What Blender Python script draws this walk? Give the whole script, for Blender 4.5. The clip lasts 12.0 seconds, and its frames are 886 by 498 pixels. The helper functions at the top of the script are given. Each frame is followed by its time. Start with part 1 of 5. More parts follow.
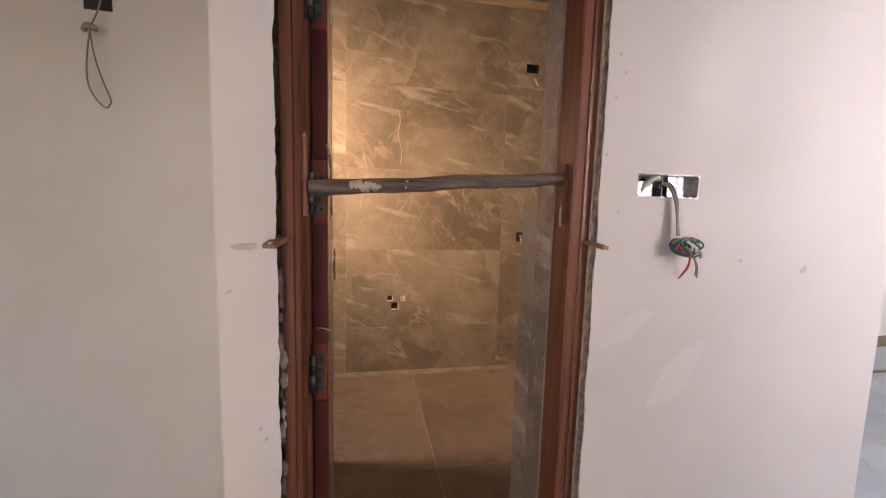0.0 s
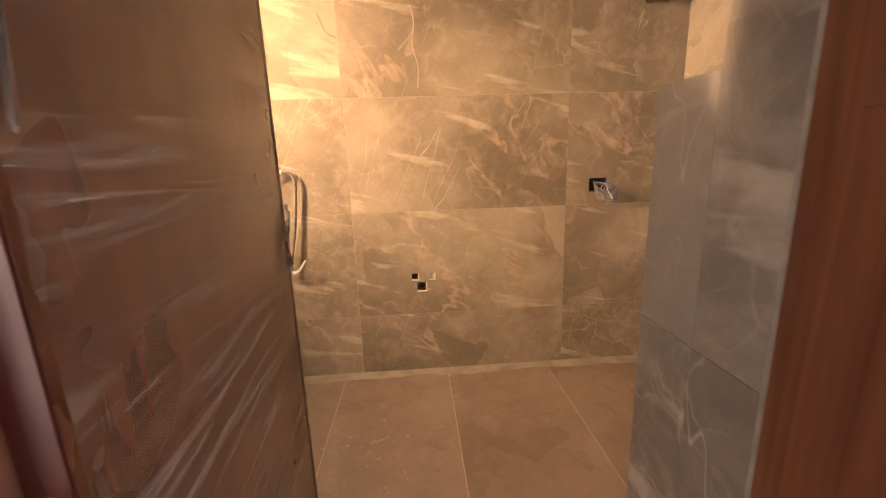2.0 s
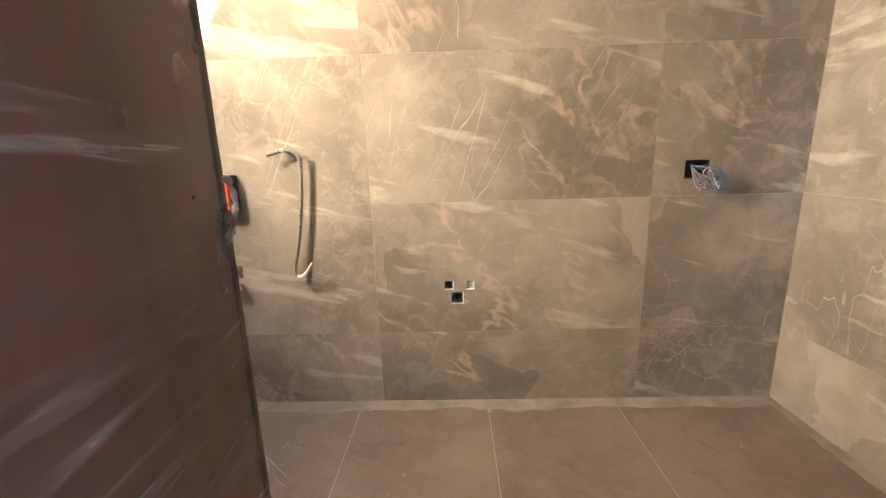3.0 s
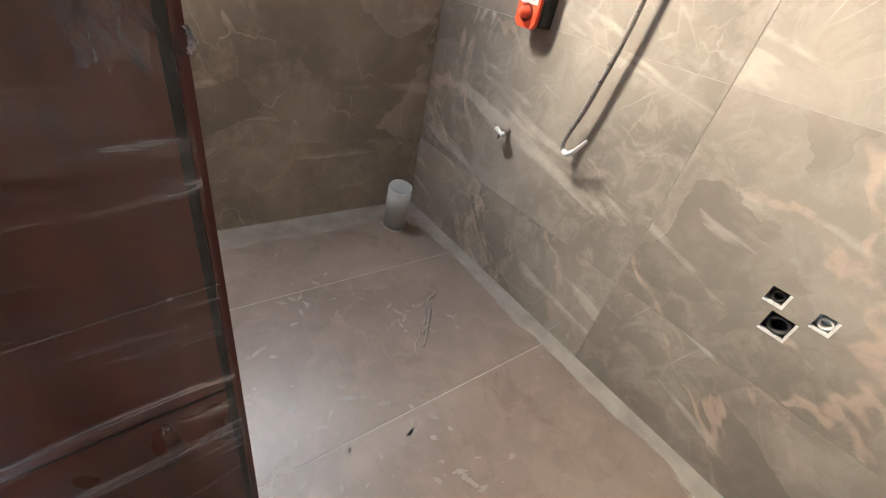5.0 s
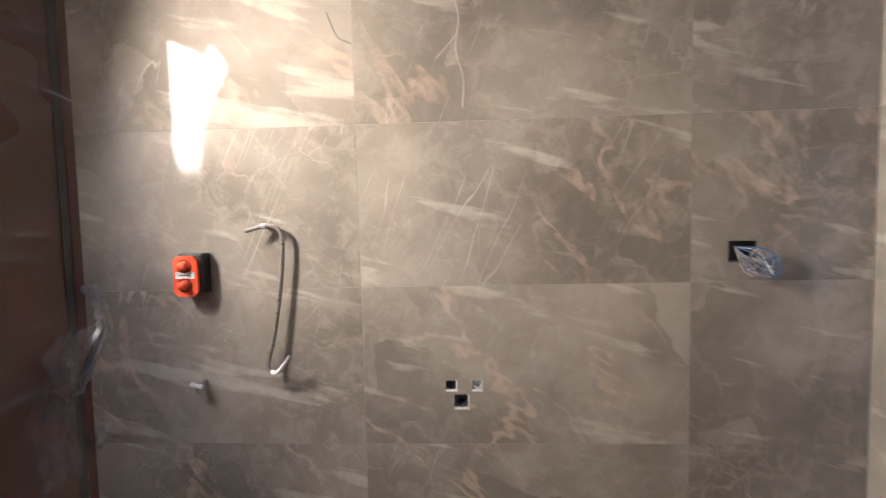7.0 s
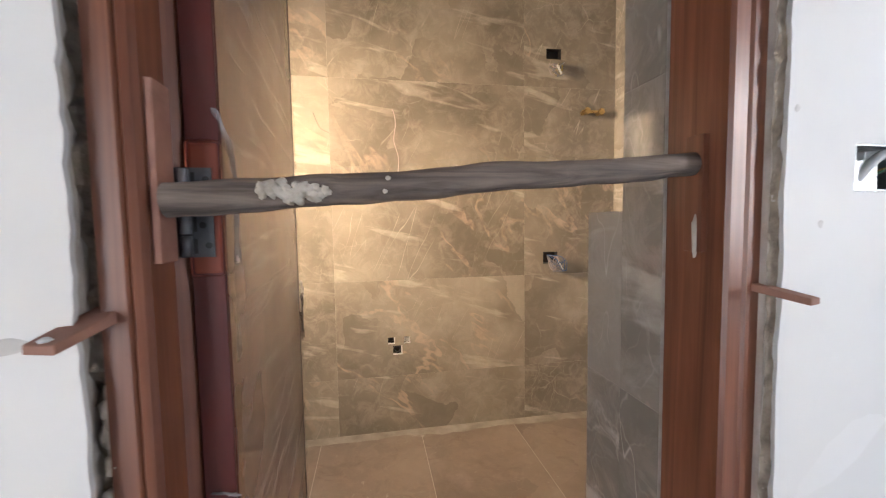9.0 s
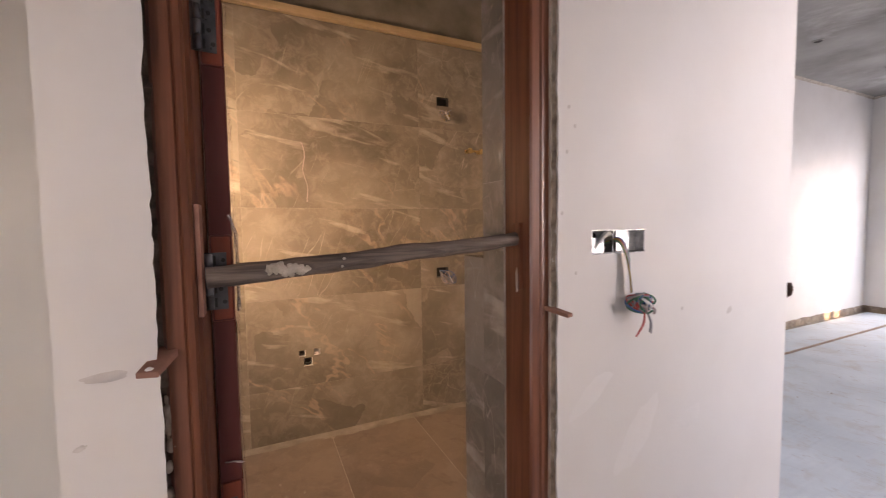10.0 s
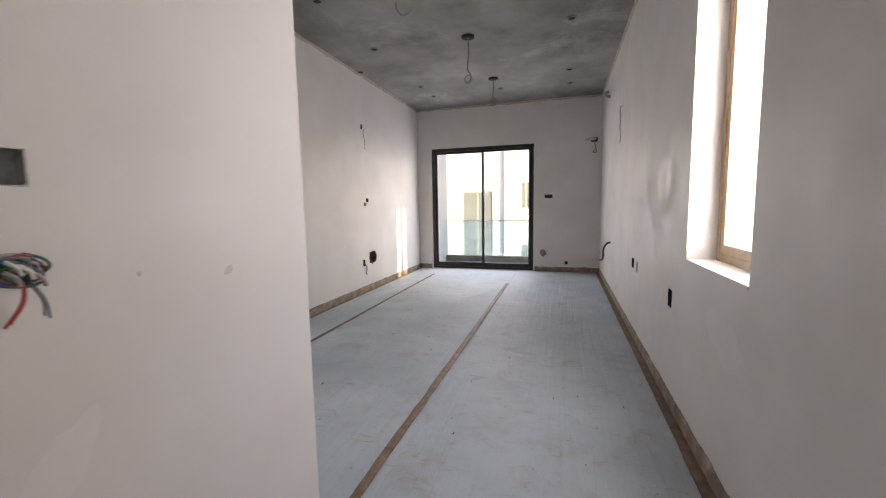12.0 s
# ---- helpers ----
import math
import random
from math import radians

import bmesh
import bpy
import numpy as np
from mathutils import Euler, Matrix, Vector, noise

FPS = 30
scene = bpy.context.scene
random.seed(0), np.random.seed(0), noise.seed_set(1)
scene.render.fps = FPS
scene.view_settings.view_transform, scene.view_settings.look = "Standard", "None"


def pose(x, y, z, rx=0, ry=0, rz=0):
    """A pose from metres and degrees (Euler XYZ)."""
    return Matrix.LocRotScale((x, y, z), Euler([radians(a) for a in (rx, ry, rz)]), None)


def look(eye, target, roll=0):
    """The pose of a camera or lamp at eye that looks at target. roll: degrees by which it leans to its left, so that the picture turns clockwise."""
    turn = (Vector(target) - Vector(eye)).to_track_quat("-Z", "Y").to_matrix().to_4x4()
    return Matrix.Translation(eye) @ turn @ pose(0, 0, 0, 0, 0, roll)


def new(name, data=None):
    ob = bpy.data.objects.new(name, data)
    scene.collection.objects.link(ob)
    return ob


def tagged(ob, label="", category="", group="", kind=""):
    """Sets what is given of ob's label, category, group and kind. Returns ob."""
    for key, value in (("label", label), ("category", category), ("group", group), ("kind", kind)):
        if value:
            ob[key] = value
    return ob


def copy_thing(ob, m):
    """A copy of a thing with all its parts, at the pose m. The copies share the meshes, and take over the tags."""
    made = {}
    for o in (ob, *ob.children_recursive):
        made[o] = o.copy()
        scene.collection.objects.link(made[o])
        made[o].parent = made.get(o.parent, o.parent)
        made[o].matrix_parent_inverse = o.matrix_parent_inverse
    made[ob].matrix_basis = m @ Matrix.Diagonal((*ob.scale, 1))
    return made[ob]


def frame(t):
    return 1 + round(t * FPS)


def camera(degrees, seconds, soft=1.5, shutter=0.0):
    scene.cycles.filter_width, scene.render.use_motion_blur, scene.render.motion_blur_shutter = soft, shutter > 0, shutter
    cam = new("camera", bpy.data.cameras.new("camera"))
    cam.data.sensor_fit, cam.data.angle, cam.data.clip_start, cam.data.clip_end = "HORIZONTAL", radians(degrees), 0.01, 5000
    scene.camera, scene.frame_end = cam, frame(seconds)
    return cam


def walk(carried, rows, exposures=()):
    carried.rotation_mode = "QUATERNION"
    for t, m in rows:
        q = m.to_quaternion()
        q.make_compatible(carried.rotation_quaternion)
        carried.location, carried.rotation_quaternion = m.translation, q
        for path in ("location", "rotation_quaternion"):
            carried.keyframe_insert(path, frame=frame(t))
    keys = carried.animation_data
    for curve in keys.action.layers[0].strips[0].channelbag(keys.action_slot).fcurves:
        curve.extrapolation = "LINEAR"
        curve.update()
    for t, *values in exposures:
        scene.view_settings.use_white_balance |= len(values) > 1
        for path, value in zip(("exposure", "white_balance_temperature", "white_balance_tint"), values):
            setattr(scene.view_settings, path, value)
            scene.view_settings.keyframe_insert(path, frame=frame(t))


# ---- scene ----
cam = camera(96.1, 12.0, soft=1.0, shutter=0.2)
EXPOSURES = [(0.0, 2.87, 7000, 30), (1.0, 3.05, 7050, 29), (2.0, 3.35, 8200, 32), (2.7, 3.5, 5950, 13), (4.3, 3.85, 4650, 6), (5.2, 3.95, 4650, 7), (6.0, 3.75, 4900, 13), (7.2, 3.15, 4560, 12),
             (8.8, 3.55, 5450, 10), (9.0, 3.55, 5750, 13), (9.5, 3.2, 6750, 29), (10.5, 2.7, 6950, 27), (11.2, 2.5, 7000, 23), (12.0, 2.2, 7000, 21)]
PATH = [
    (0, (-0.056, -0.02, 1.306), (0.325, 1.931, 1.087), 1.6),
    (0.5, (-0.017, 0.086, 1.232), (0.323, 2.025, 0.877), 1.5),
    (0.7, (-0.003, 0.179, 1.22), (0.321, 2.112, 0.82), 1.4),
    (1, (-0.005, 0.324, 1.192), (0.322, 2.245, 0.742), 1.0),
    (1.5, (0.042, 0.551, 1.189), (0.287, 2.486, 0.746), -0.2),
    (2, (0.154, 0.797, 1.229), (0.279, 2.746, 0.796), -1.9),
    (2.5, (0.153, 1.029, 1.174), (0.199, 3.001, 0.843), -2.5),
    (2.7, (0.154, 1.122, 1.156), (0.173, 3.088, 0.788), -2.6),
    (4.3, (0.206, 1.845, 1.103), (-0.688, 3.345, 0.127), 12.3),
    (4.5, (0.195, 1.86, 1.072), (-0.834, 3.179, -0.024), 14.4),
    (5, (0.188, 1.88, 1.049), (-1.021, 3.0, -0.083), 13.4),
    (5.5, (0.178, 1.884, 1.119), (-1.193, 3.047, 0.242), 7.0),
    (6, (0.186, 1.843, 1.235), (-1.177, 3.245, 0.814), 1.8),
    (6.5, (0.166, 1.748, 1.291), (-0.553, 3.607, 1.124), 0.1),
    (7, (0.177, 1.536, 1.176), (0.086, 3.531, 1.07), -1.3),
    (7.2, (0.111, 1.367, 1.128), (0.217, 3.359, 0.991), -2.1),
    (8.8, (0.077, 0.639, 1.293), (0.354, 2.614, 1.14), -0.9),
    (9, (0.031, 0.555, 1.311), (0.379, 2.52, 1.177), -0.9),
    (9.5, (-0.083, 0.374, 1.386), (0.481, 2.288, 1.254), -0.7),
    (10, (-0.111, 0.206, 1.433), (0.73, 2.017, 1.314), -0.8),
    (10.5, (-0.112, 0.061, 1.434), (1.056, 1.677, 1.284), -1.7),
    (11, (-0.027, 0.01, 1.389), (1.482, 1.306, 1.183), -2.3),
    (11.5, (0.18, 0.066, 1.347), (1.967, 0.934, 1.118), -1.8),
    (12, (0.446, 0.106, 1.298), (2.351, 0.68, 1.087), -1.0),
]
walk(cam, [(t, look(eye, target, roll)) for t, eye, target, roll in PATH],
     exposures=EXPOSURES)

# ---- light ----
SUN_E = radians(10.2)
sun_way = Vector((0.794 * math.cos(SUN_E), 0.608 * math.cos(SUN_E), -math.sin(SUN_E)))
world = bpy.data.worlds.new("sky")
scene.world = world
world.use_nodes = True
wn = world.node_tree.nodes
sky = wn.new("ShaderNodeTexSky")
sky.sky_type, sky.sun_disc = "NISHITA", False
sky.sun_elevation, sky.sun_rotation = SUN_E, radians(232.6)
world.node_tree.links.new(sky.outputs[0], wn["Background"].inputs[0])
wn["Background"].inputs[1].default_value = 0.15
sun_data = bpy.data.lights.new("sun", "SUN")
sun_data.energy, sun_data.angle, sun_data.color = 3.0, radians(0.6), (1.0, 0.74, 0.44)
sun = new("sun", sun_data)
sun.matrix_world = look((-10, -8, 4), Vector((-10, -8, 4)) + sun_way)


def area_lamp(name, eye, target, w, h, watts, color, spread=180):
    d = bpy.data.lights.new(name, "AREA")
    d.shape, d.size, d.size_y, d.energy, d.color, d.spread = "RECTANGLE", w, h, watts, color, radians(spread)
    ob = new(name, d)
    ob.matrix_world = look(eye, target)
    return ob


# daylight in the openings
area_lamp("bath_window_sunlight", (-1.490, 2.133, 1.91), (0.45, 2.98, 1.25), 0.34, 0.70, 5.7, (1.0, 0.67, 0.34), 92)
area_lamp("bath_window_daylight", (-1.388, 2.133, 1.91), (-0.3, 1.80, 1.35), 0.34, 0.70, 4.6, (1.0, 0.82, 0.62), 176)
area_lamp("sliding_door_daylight", (8.76, 1.7, 1.3), (7.0, 1.7, 1.3), 1.9, 2.2, 10.5, (0.93, 0.96, 1.0))
area_lamp("window_daylight", (2.59, -0.83, 1.74), (2.59, 1.0, 1.74), 0.76, 1.46, 10, (0.95, 0.97, 1.0))
# fill lamp added at an unseen entrance, aimed at the door wall
area_lamp("entrance_daylight", (-1.5, -0.80, 1.05), (0.1, 1.0, 1.25), 0.4, 1.9, 0.38, (0.97, 0.95, 0.92), 66)

# ---- materials ----


def material(name):
    m = bpy.data.materials.new(name)
    m.use_nodes = True
    nt = m.node_tree
    return m, nt, nt.nodes["Principled BSDF"]


def node(nt, kind, **values):
    n = nt.nodes.new(kind)
    for key, value in values.items():
        n.inputs[key.replace("_", " ")].default_value = value
    return n


def coords(nt, scale=(1, 1, 1), random_shift=0.0, rot=(0, 0, 0)):
    tc = nt.nodes.new("ShaderNodeTexCoord")
    mp = nt.nodes.new("ShaderNodeMapping")
    mp.inputs["Scale"].default_value = scale
    mp.inputs["Rotation"].default_value = rot
    nt.links.new(tc.outputs["Object"], mp.inputs[0])
    if random_shift:
        oi = nt.nodes.new("ShaderNodeObjectInfo")
        mul = nt.nodes.new("ShaderNodeMath")
        mul.operation = "MULTIPLY"
        mul.inputs[1].default_value = random_shift
        nt.links.new(oi.outputs["Random"], mul.inputs[0])
        cb = nt.nodes.new("ShaderNodeCombineXYZ")
        for i in range(3):
            nt.links.new(mul.outputs[0], cb.inputs[i])
        nt.links.new(cb.outputs[0], mp.inputs["Location"])
    return mp.outputs[0]


def noise_tex(nt, vec, scale, detail=4, rough=0.55, distort=0.0):
    n = node(nt, "ShaderNodeTexNoise", Scale=scale, Detail=detail, Roughness=rough, Distortion=distort)
    nt.links.new(vec, n.inputs["Vector"])
    return n.outputs["Fac"]


def ramp(nt, fac, *stops):
    r = nt.nodes.new("ShaderNodeValToRGB")
    e = r.color_ramp.elements
    while len(e) < len(stops):
        e.new(0.5)
    for el, (pos, col) in zip(e, stops):
        el.position = pos
        el.color = (*col, 1) if isinstance(col, tuple) else (col, col, col, 1)
    nt.links.new(fac, r.inputs[0])
    return r.outputs[0]


def mix(nt, fac, a, b, blend="MIX"):
    m = nt.nodes.new("ShaderNodeMix")
    m.data_type, m.blend_type = "RGBA", blend
    for value, sock in ((fac, m.inputs[0]), (a, m.inputs[6]), (b, m.inputs[7])):
        if isinstance(value, tuple):
            sock.default_value = (*value, 1)
        elif isinstance(value, (int, float)):
            sock.default_value = value
        else:
            nt.links.new(value, sock)
    return m.outputs[2]


def math_node(nt, op, a, b=0.0):
    m = nt.nodes.new("ShaderNodeMath")
    m.operation = op
    for value, sock in ((a, m.inputs[0]), (b, m.inputs[1])):
        if isinstance(value, (int, float)):
            sock.default_value = value
        else:
            nt.links.new(value, sock)
    return m.outputs[0]


def bump(nt, bsdf, height, strength=0.3, distance=0.01):
    b = node(nt, "ShaderNodeBump", Strength=strength, Distance=distance)
    nt.links.new(height, b.inputs["Height"])
    nt.links.new(b.outputs[0], bsdf.inputs["Normal"])


def mottled(name, dark, light, scale=6.0, rough=0.6, bump_scale=60, bump_strength=0.15, metal=0.0, stain=None, stain_amount=0.5,
            stain_scale=1.5, squash=(1, 1, 1), detail=5, shift=0.0, lo=0.3, hi=0.7, rough_var=0.15):
    """Two-tone surface with fine relief, and stains of a third colour."""
    m, nt, b = material(name)
    v = coords(nt, squash, shift)
    n = noise_tex(nt, v, scale, detail)
    col = ramp(nt, n, (lo, dark), (hi, light))
    if stain:
        s = noise_tex(nt, v, stain_scale, 6, 0.65, 0.4)
        col = mix(nt, ramp(nt, s, (0.56, 0.0), (0.74, stain_amount)), col, stain)
    nt.links.new(col, b.inputs["Base Color"])
    fine = noise_tex(nt, v, bump_scale, 3)
    rr = ramp(nt, noise_tex(nt, v, scale * 2.3, 4), (0.3, max(0.02, rough - rough_var)), (0.7, min(1.0, rough + rough_var)))
    nt.links.new(rr, b.inputs["Roughness"])
    b.inputs["Metallic"].default_value = metal
    bump(nt, b, mix(nt, 0.5, fine, n), bump_strength, 0.01)
    return m


def plain(name, color, rough=0.5, metal=0.0):
    return mottled(name, tuple(c * 0.85 for c in color), tuple(min(1, c * 1.1) for c in color), 25, rough, 200, 0.05, metal, rough_var=0.06)


def stretched(nt, scale, tilt, shift):
    """Coordinates turned by tilt in the plane of a wall, then squeezed; tiles differ by a random shift."""
    turned = coords(nt, (1, 1, 1), shift, (0.0, tilt, 0.0))
    mp = nt.nodes.new("ShaderNodeMapping")
    mp.inputs["Scale"].default_value = scale
    nt.links.new(turned, mp.inputs[0])
    return mp.outputs[0]


def marble(name, dark, light, vein, rough, shift, vein_amount=0.8, line=(0.62, 0.55, 0.45), dust=0.0, gloss=0.5):
    m, nt, b = material(name)
    v = coords(nt, (1, 1, 1), shift, (0.3, 0.5, 0.2))
    middle = tuple((a + c) / 2 for a, c in zip(dark, light))
    cloud = noise_tex(nt, v, 1.3, 7, 0.55, 0.3)
    col = ramp(nt, cloud, (0.34, dark), (0.50, middle), (0.66, light))
    grain = noise_tex(nt, v, 11.0, 8, 0.7, 0.6)
    col = mix(nt, ramp(nt, grain, (0.47, 0.0), (0.60, 0.34), (0.72, 0.5)), col, tuple(min(1, c * 1.15) for c in light))
    # angular darker islands with a sharp rim
    bend = node(nt, "ShaderNodeTexNoise", Scale=3.0, Detail=5.0, Roughness=0.6)
    nt.links.new(v, bend.inputs["Vector"])
    bent = nt.nodes.new("ShaderNodeMix")
    bent.data_type, bent.blend_type = "RGBA", "LINEAR_LIGHT"
    bent.inputs[0].default_value = 0.10
    nt.links.new(v, bent.inputs[6])
    nt.links.new(bend.outputs["Color"], bent.inputs[7])

    def cells(scale, feature):
        vo = node(nt, "ShaderNodeTexVoronoi", Scale=scale)
        vo.feature = feature
        nt.links.new(bent.outputs[2], vo.inputs["Vector"])
        return vo

    tone = nt.nodes.new("ShaderNodeSeparateColor")
    nt.links.new(cells(3.4, "F1").outputs["Color"], tone.inputs[0])
    patchy = ramp(nt, noise_tex(nt, v, 1.7, 3), (0.45, 0.0), (0.60, 1.0))
    col = mix(nt, math_node(nt, "MULTIPLY", ramp(nt, tone.outputs[0], (0.56, 0.0), (0.66, 0.62)), patchy), col, tuple(c * 0.9 for c in dark))
    # broad pale brushed ribbons that fall gently to one side
    ribbon = noise_tex(nt, stretched(nt, (1.5, 1.5, 9.0), -0.22, shift * 2.3), 1.25, 4, 0.5, 0.35)
    col = mix(nt, math_node(nt, "MULTIPLY", ramp(nt, ribbon, (0.60, 0.0), (0.665, 0.45), (0.80, 0.62)), ramp(nt, grain, (0.3, 0.55), (0.6, 1.0))), col, line)
    # salmon ribbons that climb steeply, broken into splinters
    warm = noise_tex(nt, stretched(nt, (2.6, 2.6, 1.1), 0.72, shift * 1.7), 1.0, 4, 0.55, 0.4)
    warm = ramp(nt, warm, (0.480, 0.0), (0.492, 1.0), (0.508, 0.8), (0.516, 0.0))
    where = ramp(nt, noise_tex(nt, v, 1.15, 3, 0.5), (0.51, 0.0), (0.62, vein_amount))
    split = ramp(nt, noise_tex(nt, v, 8.0, 5, 0.7, 0.6), (0.40, 0.1), (0.56, 1.0))
    col = mix(nt, math_node(nt, "MULTIPLY", warm, math_node(nt, "MULTIPLY", where, split)), col, vein)
    # a cracked network of fine pale lines
    net = ramp(nt, cells(6.5, "DISTANCE_TO_EDGE").outputs["Distance"], (0.0, 1.0), (0.028, 0.0))
    netted = ramp(nt, noise_tex(nt, v, 2.1, 4, 0.6, 0.4), (0.52, 0.0), (0.66, 0.36))
    col = mix(nt, math_node(nt, "MULTIPLY", net, math_node(nt, "MULTIPLY", netted, split)), col, line)
    # sheaves of thin white splinters, leaning steeply
    for lean, seed, amount in ((-0.42, 3.1, 0.6), (0.70, 5.3, 0.2)):
        thread = noise_tex(nt, stretched(nt, (9.0, 9.0, 0.9), lean, shift * seed), 1.0, 2, 0.4, 0.1)
        thread = ramp(nt, thread, (0.492, 0.0), (0.5, 1.0), (0.508, 0.0))
        sheaf = ramp(nt, noise_tex(nt, coords(nt, (1, 1, 1), shift * seed), 1.9, 4, 0.6), (0.54, 0.0), (0.64, amount))
        col = mix(nt, math_node(nt, "MULTIPLY", thread, sheaf), col, line)
    if dust:
        vd = coords(nt)
        col = mix(nt, ramp(nt, noise_tex(nt, vd, 2.2, 7, 0.7, 0.6), (0.35, 0.1), (0.7, dust)), col, (0.31, 0.262, 0.218))
        col = mix(nt, ramp(nt, noise_tex(nt, vd, 5.0, 6, 0.7, 0.9), (0.56, 0.0), (0.70, 0.6)), col, (0.13, 0.085, 0.065))
        col = mix(nt, ramp(nt, noise_tex(nt, vd, 9.0, 6, 0.7, 0.9), (0.64, 0.0), (0.74, 0.7)), col, (0.42, 0.37, 0.33))
    nt.links.new(col, b.inputs["Base Color"])
    rr = ramp(nt, noise_tex(nt, coords(nt), 3.0, 5, 0.6), (0.35, rough), (0.75, rough + 0.06))
    nt.links.new(rr, b.inputs["Roughness"])
    b.inputs["Specular IOR Level"].default_value = gloss
    bump(nt, b, noise_tex(nt, v, 9, 3), 0.012, 0.003)
    return m


def timber(name, dark, light, rough=0.35, grain=(40, 40, 1.6), shift=3.0, coat=0.0):
    m, nt, b = material(name)
    v = coords(nt, grain, shift)
    g = noise_tex(nt, v, 1.0, 6, 0.6, 0.6)
    col = ramp(nt, g, (0.3, dark), (0.7, light))
    w = noise_tex(nt, coords(nt, (1, 1, 1), shift), 2.0, 4)
    col = mix(nt, ramp(nt, w, (0.4, 0.0), (0.75, 0.35)), col, tuple(c * 0.6 for c in dark))
    nt.links.new(col, b.inputs["Base Color"])
    nt.links.new(ramp(nt, w, (0.3, rough - 0.08), (0.7, rough + 0.12)), b.inputs["Roughness"])
    b.inputs["Coat Weight"].default_value = coat
    b.inputs["Coat Roughness"].default_value = 0.10
    bump(nt, b, g, 0.12, 0.003)
    return m


PAINT = mottled("white_wall_paint", (0.70, 0.68, 0.655), (0.78, 0.765, 0.745), 1.6, 0.55, 120, 0.05, stain=(0.60, 0.565, 0.53), stain_amount=0.28)
PLASTER = mottled("raw_plaster", (0.36, 0.31, 0.26), (0.60, 0.54, 0.47), 18, 0.9, 60, 0.8)
MORTAR = mottled("crumbly_mortar", (0.09, 0.07, 0.055), (0.36, 0.30, 0.24), 26, 0.95, 70, 1.0)
EDGE = mottled("broken_brown_plaster_edge", (0.15, 0.115, 0.085), (0.42, 0.34, 0.26), 34, 0.95, 60, 1.0)
FOAM = mottled("pale_filler", (0.34, 0.29, 0.23), (0.62, 0.56, 0.48), 30, 0.85, 60, 0.8)
CONCRETE = mottled("grey_concrete", (0.15, 0.147, 0.14), (0.31, 0.305, 0.295), 1.3, 0.85, 50, 0.35, stain=(0.44, 0.435, 0.43), stain_amount=0.75, stain_scale=1.1, detail=8)
CEMENT = mottled("grey_cement", (0.16, 0.145, 0.12), (0.30, 0.28, 0.24), 4, 0.9, 60, 0.5)
MARBLE = marble("brown_marble_tile", (0.200, 0.176, 0.143), (0.385, 0.342, 0.285), (0.56, 0.425, 0.325), 0.04, 37.0, 0.6, (0.62, 0.56, 0.475), 0.0, 0.34)
FLOOR_TILE = marble("dusty_floor_tile", (0.125, 0.089, 0.067), (0.215, 0.164, 0.127), (0.245, 0.19, 0.145), 0.42, 53.0, 0.3, (0.27, 0.22, 0.185), 0.36)
GROUT = mottled("pale_grout", (0.30, 0.265, 0.225), (0.44, 0.40, 0.35), 30, 0.9, 80, 0.5)
DUST = mottled("pale_cement_dust", (0.205, 0.182, 0.152), (0.32, 0.288, 0.245), 9, 0.95, 60, 0.4, stain=(0.3, 0.24, 0.2), stain_scale=6)
FRAME_WOOD = timber("reddish_brown_frame_timber", (0.115, 0.037, 0.019), (0.27, 0.104, 0.055), 0.36)
LEAF_WOOD = timber("dark_red_brown_veneer", (0.075, 0.022, 0.015), (0.14, 0.043, 0.027), 0.30, (26, 26, 1.3), coat=0.8)
RAW_WOOD = timber("raw_reddish_wood", (0.25, 0.115, 0.08), (0.42, 0.22, 0.155), 0.7, (10, 10, 10))
LEDGE_WOOD = timber("pale_yellow_batten", (0.50, 0.38, 0.22), (0.66, 0.52, 0.33), 0.6, (2, 30, 30))
BRANCH = timber("weathered_grey_pole", (0.035, 0.026, 0.021), (0.27, 0.21, 0.17), 0.85, (4, 55, 55), 0.0)
GALV = mottled("galvanised_steel", (0.24, 0.25, 0.25), (0.52, 0.53, 0.535), 30, 0.36, 60, 0.25, 1.0, stain=(0.66, 0.65, 0.63), stain_amount=0.6, stain_scale=14)
HINGE_STEEL = mottled("dark_grey_hinge_steel", (0.055, 0.058, 0.062), (0.12, 0.124, 0.13), 30, 0.42, 90, 0.1, 0.5)
KNUCKLE_STEEL = mottled("worn_grey_steel", (0.16, 0.165, 0.17), (0.30, 0.305, 0.31), 30, 0.4, 90, 0.1, 0.6)
CHROME = mottled("dull_chrome", (0.24, 0.215, 0.185), (0.33, 0.30, 0.265), 20, 0.38, 90, 0.03, 0.4)
BRASS = plain("brass", (0.62, 0.45, 0.20), 0.3, 1.0)
PVC = mottled("grey_pvc", (0.40, 0.41, 0.40), (0.54, 0.55, 0.54), 9, 0.45, 90, 0.1)
RUST_RED = plain("dark_red_plastic", (0.25, 0.03, 0.012), 0.4)
ORANGE = plain("orange_plastic", (0.85, 0.11, 0.03), 0.35)
BLACK = plain("black_plastic", (0.018, 0.017, 0.017), 0.45)
DARK = plain("dark_recess", (0.022, 0.018, 0.015), 0.9)
WHITE = plain("white_plastic", (0.78, 0.77, 0.74), 0.45)
CABLES = [plain("cable_" + n, c, 0.45) for n, c in (("blue", (0.05, 0.13, 0.30)), ("red", (0.42, 0.06, 0.05)), ("green", (0.06, 0.20, 0.12)),
          ("grey", (0.22, 0.22, 0.24)), ("pale", (0.44, 0.36, 0.34)), ("yellow", (0.34, 0.24, 0.06)))]
GREYWIRE = plain("cable_dusty", (0.26, 0.24, 0.21), 0.7)
